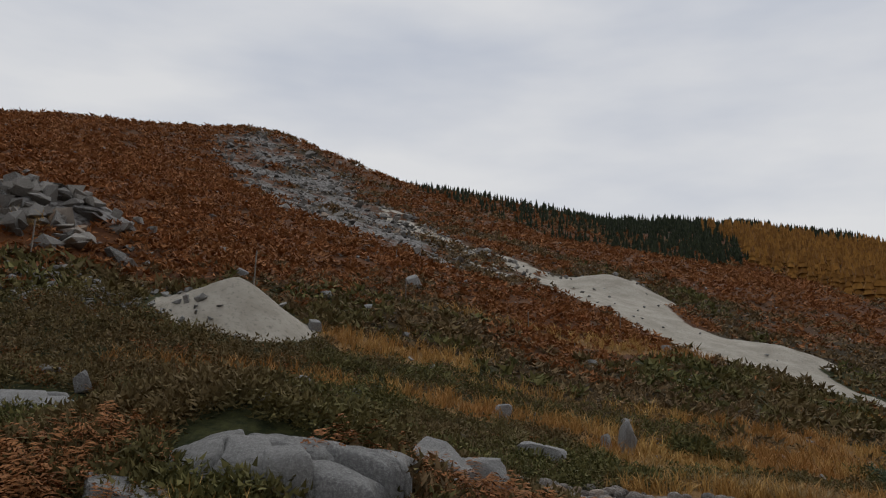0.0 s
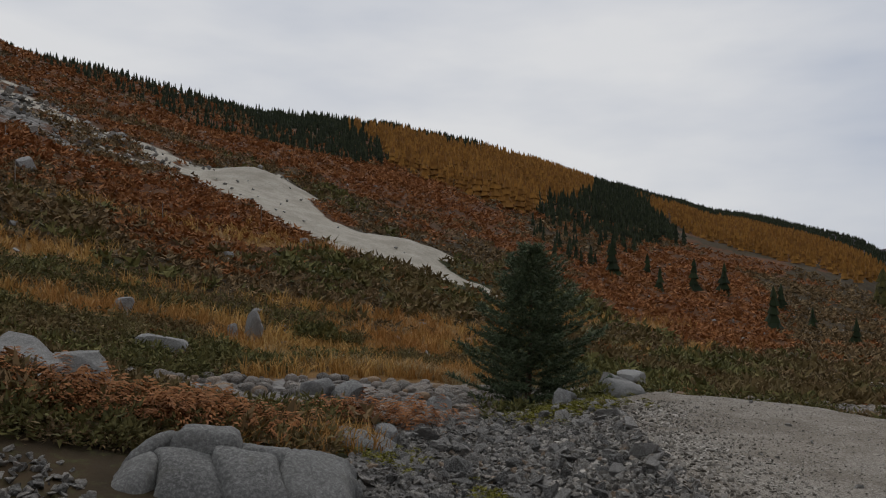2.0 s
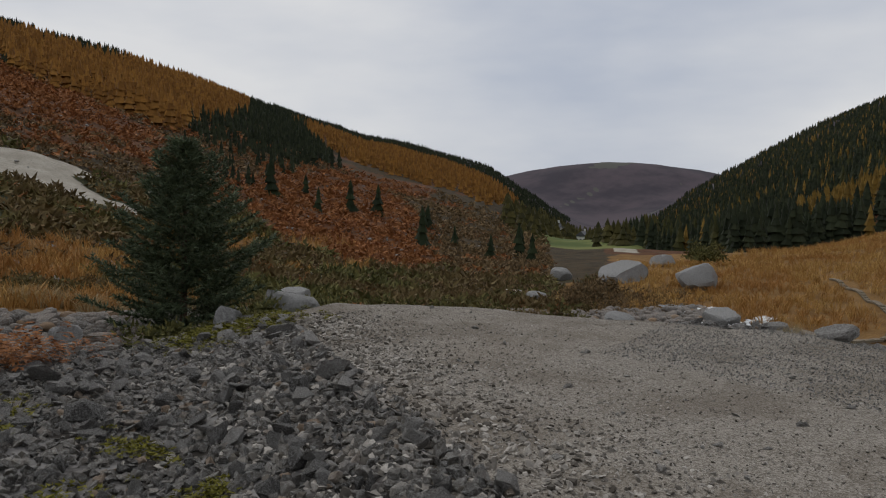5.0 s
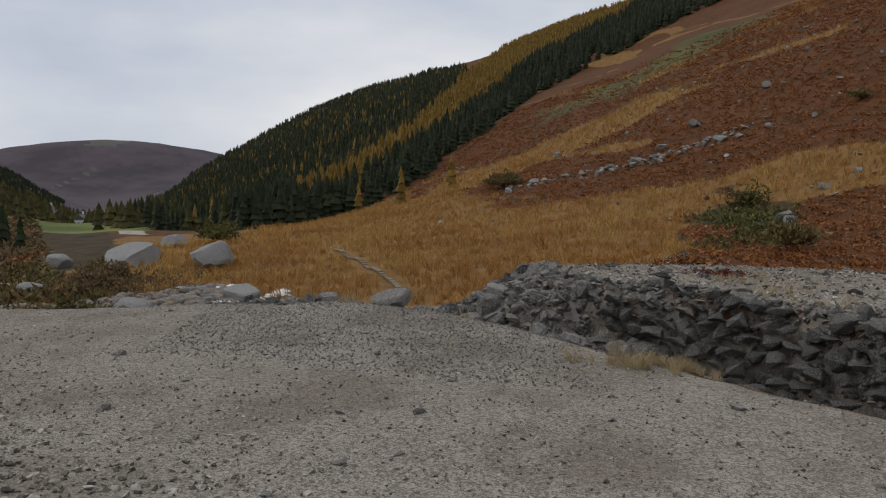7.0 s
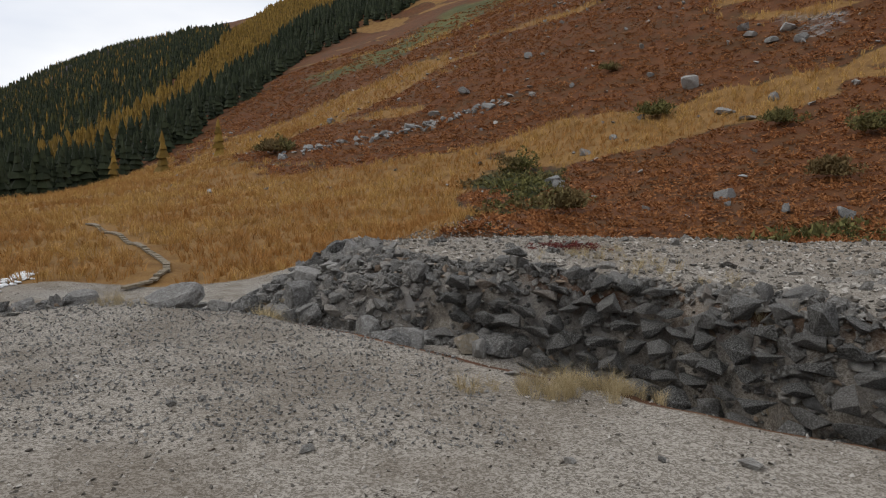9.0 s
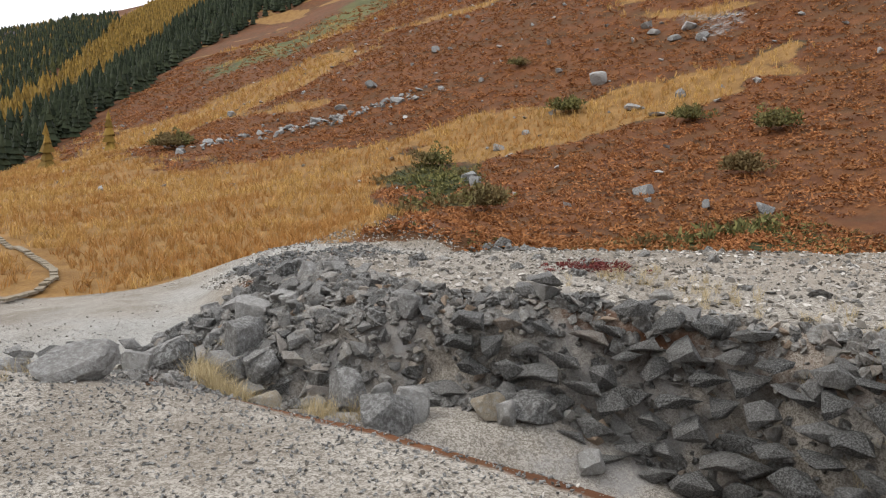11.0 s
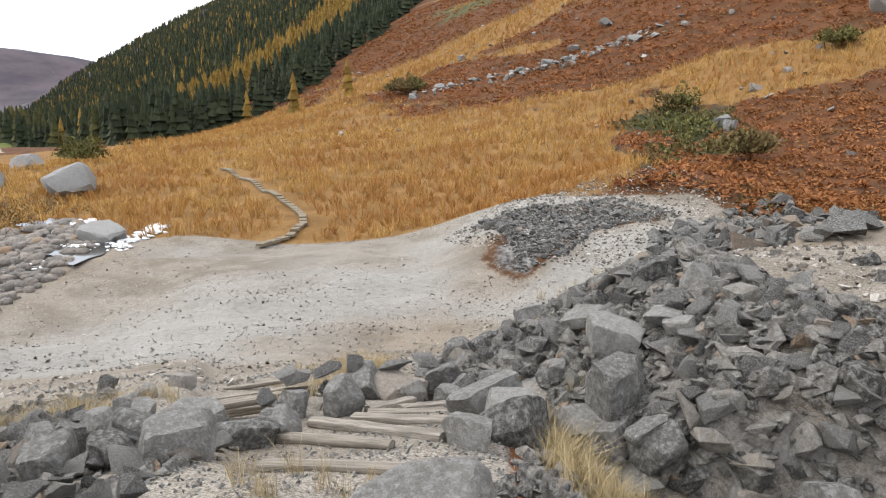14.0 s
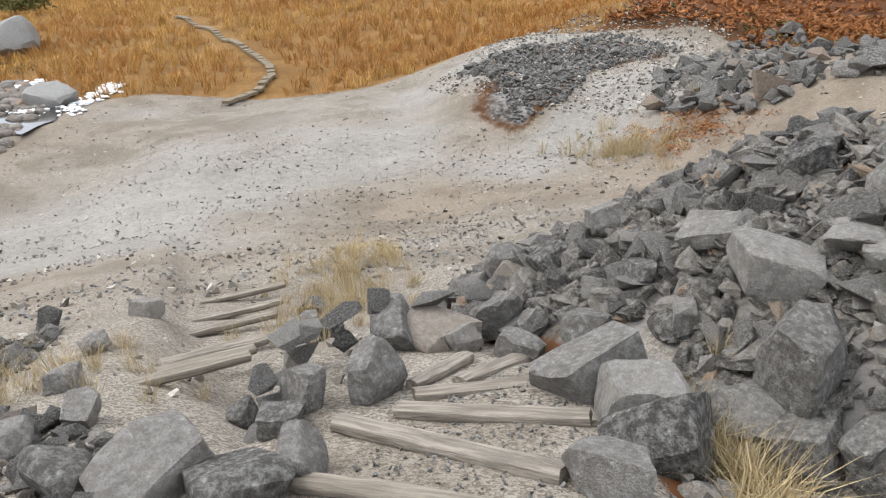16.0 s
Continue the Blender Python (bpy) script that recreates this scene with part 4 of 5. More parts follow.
def rubble(name, at, label, poly, near, rest, sizes, material, many, seed, tilt=35):
    rng = np.random.default_rng(seed)
    heap = empty_thing(name, at, label, "rubble")
    x, y = poly_points(rng, poly, near)
    z = height(x, y)
    for k in range(len(x)):
        s = rng.uniform(*sizes) * (1.5 if rng.random() < 0.08 else 1)
        set_stone(rng, heap, x[k], y[k], z[k] + 0.18 * s, s, material, tilt)
    if rest:
        x, y = poly_points(rng, poly, rest)
        sprinkle("small_stones", "loose small broken stones of " + label, "rubble", PIECES, x, y, rng.uniform(sizes[0] * 0.3, sizes[0] * 1.25, len(x)), many, rng, 0.15, 40)


rubble("rubble_heap", (6.5, 9.0, -0.9), "heap of broken grey schist with patches of moss", HEAP, 300, 6500, (0.15, 0.34), SLATE, SLATE_MANY, 51)
rubble("rubble_bank", (14.5, 2.0, -0.4), "bank of loose grey schist rubble above the trench", BANK_STONES, 300, 5200, (0.14, 0.34), SLATE, SLATE_MANY, 52)
rubble("rubble_bank", (17.6, 4.0, -0.6), "stacked grey stones at the end of the bank", [(16.3, 4.6), (17.0, 5.2), (18.4, 5.6), (19.6, 4.6), (19.2, 2.6), (17.8, 2.4), (16.8, 3.4)], 160, 500, (0.16, 0.30), SLATE, SLATE_MANY, 53)
rubble("rubble_edge", (16.0, 7.0, -1.0), "loose grey stones spilling beside the steps", [(13.4, 6.4), (15.2, 6.2), (16.4, 7.8), (18.5, 8.3), (18.0, 9.6), (15.0, 9.2), (13.2, 7.6)], 240, 2200, (0.10, 0.26), SLATE, SLATE_MANY, 54)
rubble("stone_mound", (31, -4.5, -3.0), "mound of dark grey stones beyond the bank", [(33.5, -1.2), (36.9, -3.1), (40.2, -6.3), (42.0, -9.5), (36.0, -9.5), (30.0, -6.5), (28.7, -4.8), (29.8, -2.4)], 240, 500, (0.35, 0.85), DARK, DARK_MANY, 55)
rubble("scree_tongue", (40, -1.0, -4.0), "tongue of dark broken stones on a gravel mound", TONGUE, 150, 2200, (0.2, 0.42), DARK, DARK_MANY, 56)


def build_stone_stuff():
    rng = np.random.default_rng(61)
    x, y = poly_points(rng, BANK_STONES, 900)
    sprinkle("bank_stones", "angular schist stones covering the bank's slope", "rubble", PIECES, x, y, rng.uniform(0.12, 0.34, len(x)), SLATE_MANY, rng, 0.05, 40)
    x, y = poly_points(rng, [(13.0, 4.0), (14.6, 4.2), (15.2, 4.7), (13.6, 5.0)], 170)
    sprinkle("edge_stones", "grey stones lining the edge of the trench", "rubble", PIECES, x, y, rng.uniform(0.05, 0.18, len(x)), SLATE_MANY, rng, 0.12, 35)
    x, y = poly_points(rng, [(9.6, -2.0), (11.0, -0.5), (13.0, 0.5), (14.2, 1.7), (15.6, 2.8), (17.2, 3.2), (17.2, 1.0), (15.6, -2.6), (12.5, -7.0), (9.5, -6.0)], 7500)
    edge = outside(x, y, WALLED)
    x, y, edge = x[edge < -0.02], y[edge < -0.02], edge[edge < -0.02]
    sprinkle("bank_chips", "pale stone chips strewn over the bank", "gravel", PIECES, x, y, (0.02 + 0.06 * rng.random(len(x)) ** 2) * (1 + 1.1 * np.exp(edge / 0.6)), CHIPS, rng, 0.1, 30)
    few = rng.random(len(x)) < 0.05 * np.exp(edge / 1.2) + 0.006
    sprinkle("bank_stones", "half-buried brown and grey stones on the bank's shoulder", "stones", PIECES, x[few], y[few], rng.uniform(0.09, 0.24, few.sum()), SLATE_MANY, rng, 0.02, 25)
    x, y = poly_points(rng, [(1, 14.6), (5, 13.6), (9.5, 15.0), (13, 17), (13, 21), (6, 19), (1, 18)], 170)
    sprinkle("stream_rocks", "grey rocks standing in the stream bed", "rocks", [rock_shape(rng, 2, 8) for _ in range(8)], x, y, 0.16 + 0.5 * rng.random(len(x)) ** 2, BED_MANY, rng, 0.06, 20, (1.2, 1, 0.65))
    # stream bed
    x, y = poly_points(rng, BED, 2600)
    near = np.hypot(x - 6, y - 4)
    sprinkle("stream_stones", "rounded brown and pink stones filling the stream bed", "stones", ROUNDS, x, y, rng.uniform(0.12, 0.38, len(x)) * (0.8 + near / 45), BED_MANY, rng, 0.12, 15, (1, 0.85, 0.6), smooth=True)
    # gravel of the track, the bank and the ground below
    r = 0.8 + 13.5 * rng.random(60000) ** 0.8
    a = np.radians(rng.uniform(-62, 110, 60000))
    x, y = 3.5 + r * np.cos(a), 2.5 + r * np.sin(a)
    keep = (outside(x, y, TRACK) < 0.1) | (outside(x, y, BANK) < 0.4)
    x, y = x[keep], y[keep]
    sprinkle("gravel", "loose grey gravel on the track", "gravel", PEBBLES, x, y, 0.010 + 0.034 * rng.random(len(x)) ** 2, CHIPS, rng, 0.1, 30)
    few = rng.random(len(x)) < 0.006
    sprinkle("track_stones", "odd grey and brown stones lying on the track", "stones", PIECES, x[few], y[few], 0.05 + 0.10 * rng.random(few.sum()) ** 2, GRAVEL_MANY, rng, 0.05, 20)
    # broken stone thinning out from the heap onto the track
    t = rng.random(11000)
    over = rng.normal(0.6, 1.5, 11000)
    x, y = 5.0 + 4.3 * t + 0.88 * over * 0.75, 4.2 + 8.1 * t - 0.47 * over * 0.75
    sprinkle("spilled_stones", "broken grey stones spilling from the heap onto the track", "stones", PIECES, x, y, (0.022 + 0.085 * rng.random(11000) ** 2) * np.clip(1.15 - 0.3 * over, 0.45, 1.5), CHIPS, rng, 0.08, 35)
    x, y = poly_points(rng, [(9, 3), (10, 7), (13, 7.5), (14.0, 6.5), (16.9, 5.0), (13.5, 4.6), (11, 3)], 9000)
    sprinkle("gravel", "pale chippings on the track and steps", "gravel", PEBBLES, x, y, rng.uniform(0.012, 0.04, len(x)), GRANITE_MANY, rng, 0.2, 40)
    x, y = poly_points(rng, LOWER, 9000)
    ok = fbm(x / 4, y / 4, 3, 8) > -0.05
    x, y = x[ok], y[ok]
    sprinkle("gravel", "loose pale stones on the bare ground below", "gravel", PEBBLES + PIECES[:6], x, y, 0.03 + 0.10 * rng.random(len(x)) ** 2.5, CHIPS, rng, 0.1, 30)
    x, y = poly_points(rng, [(33.5, 0.5), (36, 3.5), (40, 4.5), (46, 0), (46, -6), (40, -8), (33, -3)], 5000)
    sprinkle("gravel", "grey chippings on the mounds below the bank", "gravel", PIECES, x, y, 0.06 + 0.14 * rng.random(len(x)) ** 2, CHIPS, rng, 0.1, 30)
    r = 1.5 + 15 * rng.random(26000) ** 0.7
    a = np.radians(rng.uniform(-75, 75, 26000))
    x, y = 17.5 + r * np.cos(a), 6.5 + r * np.sin(a)
    patch = fbm(x / 1.7, y / 1.7, 4, 17) + 0.6 * fbm(x / 5, y / 5, 3, 29)
    ok = (outside(x, y, LOWER) < -0.1) & (patch > rng.uniform(-0.3, 0.25, len(x)))
    x, y = x[ok][:15000], y[ok][:15000]
    half = rng.random(len(x)) < 0.45
    sprinkle("gravel", "patches of grey stones on the bare ground below", "gravel", PEBBLES, x[half], y[half], 0.025 + 0.16 * rng.random(half.sum()) ** 5, CHIPS, rng, 0.15, 30)
    sprinkle("gravel", "patches of pale chippings on the bare ground below", "gravel", PEBBLES, x[~half], y[~half], 0.025 + 0.08 * rng.random((~half).sum()) ** 2, GRANITE_MANY, rng, 0.15, 30)
    x, y = poly_points(rng, [(-6, 7), (1, 7.2), (0.6, 9.2), (-1, 9.6), (-6, 9.2)], 1500)
    sprinkle("shingle", "loose grey stones beside the granite boulders", "stones", PIECES, x, y, rng.uniform(0.05, 0.2, len(x)), SLATE_MANY, rng, 0.15, 30)
    # boulders of both valley sides, and the scree under the crag
    u, v = rng.uniform(20, 100, 3400), rng.uniform(62, 270, 3400)
    keep = outside(u, v, PATCHES["crag"]) + 6 * fbm(u / 9, v / 9, 3, 91) < -1
    u, v = u[keep], v[keep]
    sprinkle("scree", "grey scree and blocks below the crag", "scree", PIECES, CU * u - SU * v, SU * u + CU * v, rng.uniform(0.5, 1.6, len(u)) * (0.5 + v / 230) * (0.7 + 1.0 * rng.random(len(u)) ** 4), SLATE_MANY, rng, 0.15, 30)
    u, v = rng.uniform(-20, 190, 1700), 18 + 210 * rng.random(1700) ** 1.6
    sprinkle("hillside_stones", "scattered grey stones on the heather hillside", "stones", PIECES, CU * u - SU * v, SU * u + CU * v, rng.uniform(0.2, 0.6, len(u)) * (0.8 + v / 150), GRANITE_MANY, rng, 0.32, 20)
    u, v = rng.uniform(20, 210, 420), -rng.uniform(38, 170, 420)
    sprinkle("hillside_stones", "scattered grey stones on the bracken slope", "stones", PIECES, CU * u - SU * v, SU * u + CU * v, rng.uniform(0.3, 1.0, len(u)) * (0.7 - v / 160), GRANITE_MANY, rng, 0.2, 20)
    # knoll of blocks behind the spoil heap, loose blocks in front of it
    x, y = rng.normal(-21.5, 2.4, 130), rng.normal(38.0, 1.8, 130)
    sprinkle("rock_knoll", "knoll of weathered grey blocks", "rocks", PIECES, x, y, rng.uniform(0.8, 2.0, len(x)), SLATE_MANY, rng, 0.1, 25)
    x, y = rng.normal(-16.5, 2.6, 420), rng.normal(31.0, 1.3, 420)
    sprinkle("spoil_stones", "pale broken stones beside the spoil heap", "stones", PIECES, x, y, rng.uniform(0.15, 0.6, len(x)), GRANITE_MANY, rng, 0.2, 25)
    t = rng.random(150)
    u, v = 86 + 30 * t + rng.normal(0, 1.5, 150), -84 + 22 * t + rng.normal(0, 1.6, 150)
    sprinkle("stone_run", "run of pale stones across the slope", "stones", PIECES, CU * u - SU * v, SU * u + CU * v, rng.uniform(0.5, 1.5, 150), GRANITE_MANY, rng, 0.2, 20)


build_stone_stuff()

# ---- plants ----
def tuft_shape(rng, blades=10, tall=1.0, spread=0.35, lean=0.25, width=0.028):
    v, f = [], []
    for k in range(blades):
        a, r = rng.uniform(0, 6.28), spread * math.sqrt(rng.random()) * 0.6
        h = tall * rng.uniform(0.55, 1.0)
        x, y = r * math.cos(a), r * math.sin(a)
        tx, ty = x + lean + rng.normal(0, spread), y + rng.normal(0, spread)
        b = rng.uniform(0, 6.28)
        w = width
        at = len(v)
        mx, my = x + (tx - x) * 0.35, y + (ty - y) * 0.35
        cx, cy = w * math.cos(b), w * math.sin(b)
        v += [(x - cx, y - cy, -0.05), (x + cx, y + cy, -0.05), (mx + cx * 0.8, my + cy * 0.8, h * 0.62), (mx - cx * 0.8, my - cy * 0.8, h * 0.62), (tx, ty, h)]
        f += [(at, at + 1, at + 2), (at, at + 2, at + 3), (at + 3, at + 2, at + 4)]
    return np.array(v), np.array(f)


def bush_shape(rng, leaves=34, size=0.2, tall=0.75):
    """A dome of small sprigs."""
    v, f = [], []
    for k in range(leaves):
        p = rng.normal(size=3)
        p[2] = abs(p[2])
        p = p / np.linalg.norm(p) * rng.uniform(0.35, 0.55) * np.array([1, 1, 1.6 * tall])
        d = p + rng.normal(0, 0.25, 3)
        d = d / np.linalg.norm(d) * size * rng.uniform(0.7, 1.3)
        s = np.cross(d, rng.normal(size=3))
        s = s / np.linalg.norm(s) * size * 0.38
        at = len(v)
        v += [p - d * 0.5 - s, p - d * 0.5 + s, p + d]
        f.append((at, at + 1, at + 2))
    return np.array(v), np.array(f)


def fern_shape(rng, fronds=7):
    """A clump of arching bracken fronds with side leaflets."""
    v, f = [], []
    for k in range(fronds):
        a = rng.uniform(0, 6.28)
        reach, top = rng.uniform(0.35, 0.6), rng.uniform(0.45, 0.8)
        for j in range(8):
            t = (j + 1) / 8
            x, z = reach * t, top * math.sin(t * 2.3)
            w = 0.20 * (1 - t) + 0.03
            for side in (-1, 1):
                at = len(v)
                for px, py, pz in ((x - 0.03, 0, z), (x + 0.035, 0, z + 0.01), (x + 0.06, side * w, z - 0.05 * rng.random())):
                    v.append((px * math.cos(a) - py * math.sin(a), px * math.sin(a) + py * math.cos(a), pz))
                f.append((at, at + 1, at + 2))
    return np.array(v), np.array(f)


def build_plants():
    rng = np.random.default_rng(77)
    grass = leaf_material("golden_grass", (0.33, 0.18, 0.044), (0.68, 0.44, 0.155), 0.7, (0.36, 0.165, 0.048))
    dry = leaf_material("dry_grass", (0.32, 0.24, 0.12), (0.58, 0.47, 0.28), 0.7)
    heath = leaf_material("heather", (0.095, 0.068, 0.036), (0.30, 0.20, 0.10))
    gorse = leaf_material("gorse", (0.060, 0.066, 0.022), (0.21, 0.19, 0.066), 0.8, (0.17, 0.11, 0.052))
    rust = leaf_material("bracken", (0.18, 0.066, 0.024), (0.44, 0.19, 0.072), 0.8, (0.27, 0.115, 0.04))
    moss = leaf_material("moss", (0.10, 0.095, 0.014), (0.22, 0.20, 0.03))
    bushes = [bush_shape(rng, 22, 0.20) for _ in range(10)]
    fine = [bush_shape(rng, 46, 0.105) for _ in range(10)]
    lite = [bush_shape(rng, 12, 0.30) for _ in range(10)]
    tufts = [tuft_shape(rng, 8) for _ in range(12)]
    wisps = [tuft_shape(rng, 34, 1.0, 0.42, 0.15, 0.007) for _ in range(10)]
    ferns = [fern_shape(rng) for _ in range(8)]
    # moor on the far side of the stream
    r = 9 * (320 / 9) ** rng.random(52000)
    a = np.radians(rng.uniform(34, 130, 52000))
    x, y = 2 + r * np.cos(a), 1 + r * np.sin(a)
    keep = (outside(x, y, BED) > -0.3) & (outside(x, y, TRACK) > 1.2) & (outside(x, y, HEAP) > 0.3) & (outside(x, y, LOWER) > 0) & (outside(x, y, SHINGLE) > 0.4) & (y > 7)
    for cx, cy, h, rad, rr in SPOIL:
        keep &= np.hypot(x - cx, y - cy) > rad + 0.6
    for cx, cy, rad in ((-2.6, 10.5, 1.0), (-1.4, 10.4, 1.0), (-9.5, 17.6, 1.4), (-7.6, 17.4, 1.4), (0.0, 12.3, 1.0), (2.3, 9.2, 1.4), (4.0, 11.5, 0.9)):
        keep &= np.hypot(x - cx, y - cy) > rad
    x, y, r = x[keep], y[keep], r[keep]
    b, g, n, d, s, k = zones(x, y)[:6]
    ok = (s < 0.3) & (k < 0.4) & (d < 0.4)
    p = rng.random(len(x)) * 0.7 + 0.15
    is_grass, is_rust, is_gorse = ok & (g > p), ok & (g <= p) & (b > p), ok & (g <= p) & (b <= p) & (n > p)
    is_heath = ok & ~is_grass & ~is_rust & ~is_gorse
    size = lambda m, lo, hi: rng.uniform(lo, hi, m.sum()) * (0.75 + r[m] / 65)
    sprinkle("heather", "low brown heather covering the moor", "heather", fine, x[is_heath & (r < 34)], y[is_heath & (r < 34)], size(is_heath & (r < 34), 0.35, 0.7), heath, rng, 0.0, 12, (1, 1, 0.7))
    sprinkle("heather", "low brown heather covering the moor further up", "heather", lite, x[is_heath & (r >= 34)], y[is_heath & (r >= 34)], size(is_heath & (r >= 34), 0.35, 0.7), heath, rng, 0.0, 12, (1, 1, 0.7))
    sprinkle("gorse", "dark green gorse and heather on the moor", "shrubs", fine, x[is_gorse & (r < 34)], y[is_gorse & (r < 34)], size(is_gorse & (r < 34), 0.4, 0.9), gorse, rng, 0.0, 12, (1, 1, 0.8))
    sprinkle("gorse", "dark green gorse and heather on the moor further up", "shrubs", lite, x[is_gorse & (r >= 34)], y[is_gorse & (r >= 34)], size(is_gorse & (r >= 34), 0.4, 0.9), gorse, rng, 0.0, 12, (1, 1, 0.8))
    sprinkle("bracken", "rust-coloured dead bracken on the hillside", "bracken", fine, x[is_rust & (r < 34)], y[is_rust & (r < 34)], size(is_rust & (r < 34), 0.35, 0.8), rust, rng, 0.0, 12, (1, 1, 0.6))
    sprinkle("bracken", "rust-coloured dead bracken on the hillside further up", "bracken", lite, x[is_rust & (r >= 34)], y[is_rust & (r >= 34)], size(is_rust & (r >= 34), 0.35, 0.8), rust, rng, 0.0, 12, (1, 1, 0.6))
    sprinkle("moor_grass", "golden tufts of moor grass between the heather", "grass", tufts, x[is_grass], y[is_grass], size(is_grass, 0.3, 0.6), grass, rng, 0.0, 8)
    # near bracken by the slabs
    for cx, cy, sx, sy, count in ((-4.7, 9.3, 0.7, 0.8, 130), (0.9, 11.1, 0.9, 0.35, 120), (2.2, 11.6, 0.6, 0.35, 60), (5.2, 13.2, 0.6, 0.3, 40)):
        x, y = rng.normal(cx, sx, count), rng.normal(cy, sy, count)
        sprinkle("bracken", "clump of rust-brown dead bracken fronds", "bracken", ferns, x, y, rng.uniform(0.4, 0.72, count), rust, rng, 0.0, 10)
    for cx, cy, sx, sy, count in ((-0.3, 10.9, 0.4, 0.25, 40), (2.8, 11.9, 0.6, 0.3, 40)):
        x, y = rng.normal(cx, sx, count), rng.normal(cy, sy, count)
        sprinkle("heather", "dark heather bush beside the bracken", "heather", bushes, x, y, rng.uniform(0.35, 0.7, count), heath, rng, 0.0, 10)
    for cx, cy, sx, sy, count in ((-2.6, 8.4, 0.9, 0.35, 90), (3.4, 11.2, 0.7, 0.4, 70), (4.1, 11.5, 0.3, 0.5, 40)):
        x, y = rng.normal(cx, sx, count), rng.normal(cy, sy, count)
        sprinkle("moor_grass", "golden grass tufts between the boulders", "grass", tufts, x, y, rng.uniform(0.25, 0.45, count), grass, rng, 0.0, 10)
    # slope on the other side of the valley
    x, y = rng.uniform(40, 330, 230000), rng.uniform(-200, 45, 230000)
    u, v = CU * x + SU * y, -SU * x + CU * y
    far = np.hypot(x - 13, y - 5)
    keep = (v < 2) & (outside(x, y, LOWER) > 0.3) & (rng.random(230000) < np.clip(48 / far, 0, 1) ** 1.2) & (outside(u, v, WOODS["spruce_edge"]) > 2) & (outside(x, y, BED) > 0.5)
    x, y, far = x[keep], y[keep], far[keep]
    way = np.array([(43.0, 11.8), (45.1, 11.0), (47.5, 10.8), (50.5, 11.3), (54.0, 12.5), (58.4, 14.4), (63.0, 16.4), (68.1, 18.7), (74.0, 21.2)])
    clear = outside(x, y, [tuple(q + (0.1, 1.0)) for q in way] + [tuple(q - (0.5, 1.1)) for q in way[::-1]]) > 0.1
    x, y, far = x[clear], y[clear], far[clear]
    b, g, n, d, s, k = zones(x, y)[:6]
    p = rng.random(len(x)) * 0.6 + 0.2
    m = g > p
    sprinkle("golden_grass", "tall golden grass bending on the valley floor", "grass", tufts, x[m], y[m], rng.uniform(0.4, 0.7, m.sum()) * (0.8 + far[m] / 150), grass, rng, 0.0, 10)
    m2 = ~m & (b > p)
    sprinkle("bracken", "rust-coloured bracken covering the slope", "bracken", lite, x[m2], y[m2], rng.uniform(0.4, 0.85, m2.sum()) * (0.75 + far[m2] / 200), rust, rng, 0.0, 12, (1, 1, 0.6))
    m3 = ~m & ~m2 & (n > p)
    sprinkle("gorse", "dark green shrubs on the slope", "shrubs", lite, x[m3], y[m3], rng.uniform(0.5, 1.0, m3.sum()), gorse, rng, 0.0, 12)
    # fringe of heath between the bank and the slope
    x, y = rng.uniform(17, 44, 5000), rng.uniform(-26, -3, 5000)
    keep = (outside(x, y, LOWER) > 0.6) & (outside(x, y, BANK) > 3)
    x, y = x[keep], y[keep]
    p = rng.random(len(x)) + 0.5 * fbm(x / 5, y / 5, 3, 3)
    sprinkle("bracken", "rust-coloured bracken below the slope", "bracken", bushes, x[p < 0.5], y[p < 0.5], rng.uniform(0.5, 1.0, (p < 0.5).sum()), rust, rng, 0.0, 12, (1, 1, 0.6))
    sprinkle("gorse", "green low shrubs and moss behind the bank", "shrubs", bushes, x[p > 0.75], y[p > 0.75], rng.uniform(0.4, 0.8, (p > 0.75).sum()), gorse, rng, 0.0, 12, (1, 1, 0.5))
    x, y = rng.normal(21.5, 1.8, 260), rng.normal(-6.0, 1.2, 260)
    sprinkle("moss", "green moss and low shrubs in the hollow behind the bank", "moss", bushes, x, y, rng.uniform(0.3, 0.7, 260), leaf_material("green_moss", (0.06, 0.075, 0.018), (0.17, 0.18, 0.05)), rng, 0.1, 10, (1, 1, 0.5))
    # dry grass by the trench, the steps and the hollow
    for cx, cy, sx, sy, count, s in ((9.9, 2.5, 0.12, 0.3, 110, 0.12), (15.15, 4.40, 0.25, 0.08, 60, 0.26), (14.6, 4.25, 0.2, 0.1, 30, 0.2), (13.9, 3.6, 0.2, 0.2, 24, 0.18), (20.6, 6.2, 1.3, 0.35, 130, 0.24), (16.8, 8.2, 0.5, 0.5, 70, 0.18),
                                    (31, 0.0, 0.8, 0.8, 60, 0.5), (14.0, 0.6, 0.5, 0.35, 50, 0.12), (12.4, 0.2, 0.6, 0.2, 40, 0.12), (8.5, 22.8, 2.6, 0.5, 160, 0.5), (13.8, 5.8, 0.3, 0.3, 20, 0.15)):
        x, y = rng.normal(cx, sx, count), rng.normal(cy, sy, count)
        sprinkle("dry_grass", "pale dry grass tuft on stony ground", "grass", wisps, x, y, rng.uniform(0.6, 1.2, count) * s, dry, rng, 0.0, 15)
    for cx, cy, sx, sy, count in ((8.6, 12.6, 0.45, 0.6, 420), (5.2, 8.7, 0.15, 0.2, 30), (4.2, 7.8, 0.2, 0.2, 30), (4.9, 7.2, 0.15, 0.15, 25), (4.4, 10.6, 0.3, 0.5, 60)):
        x, y = rng.normal(cx, sx, count), rng.normal(cy, sy, count)
        sprinkle("moss", "yellow-green moss cushions on the rubble", "moss", bushes, x, y, rng.uniform(0.1, 0.24, count), moss, rng, 0.25, 10, (1, 1, 0.4))
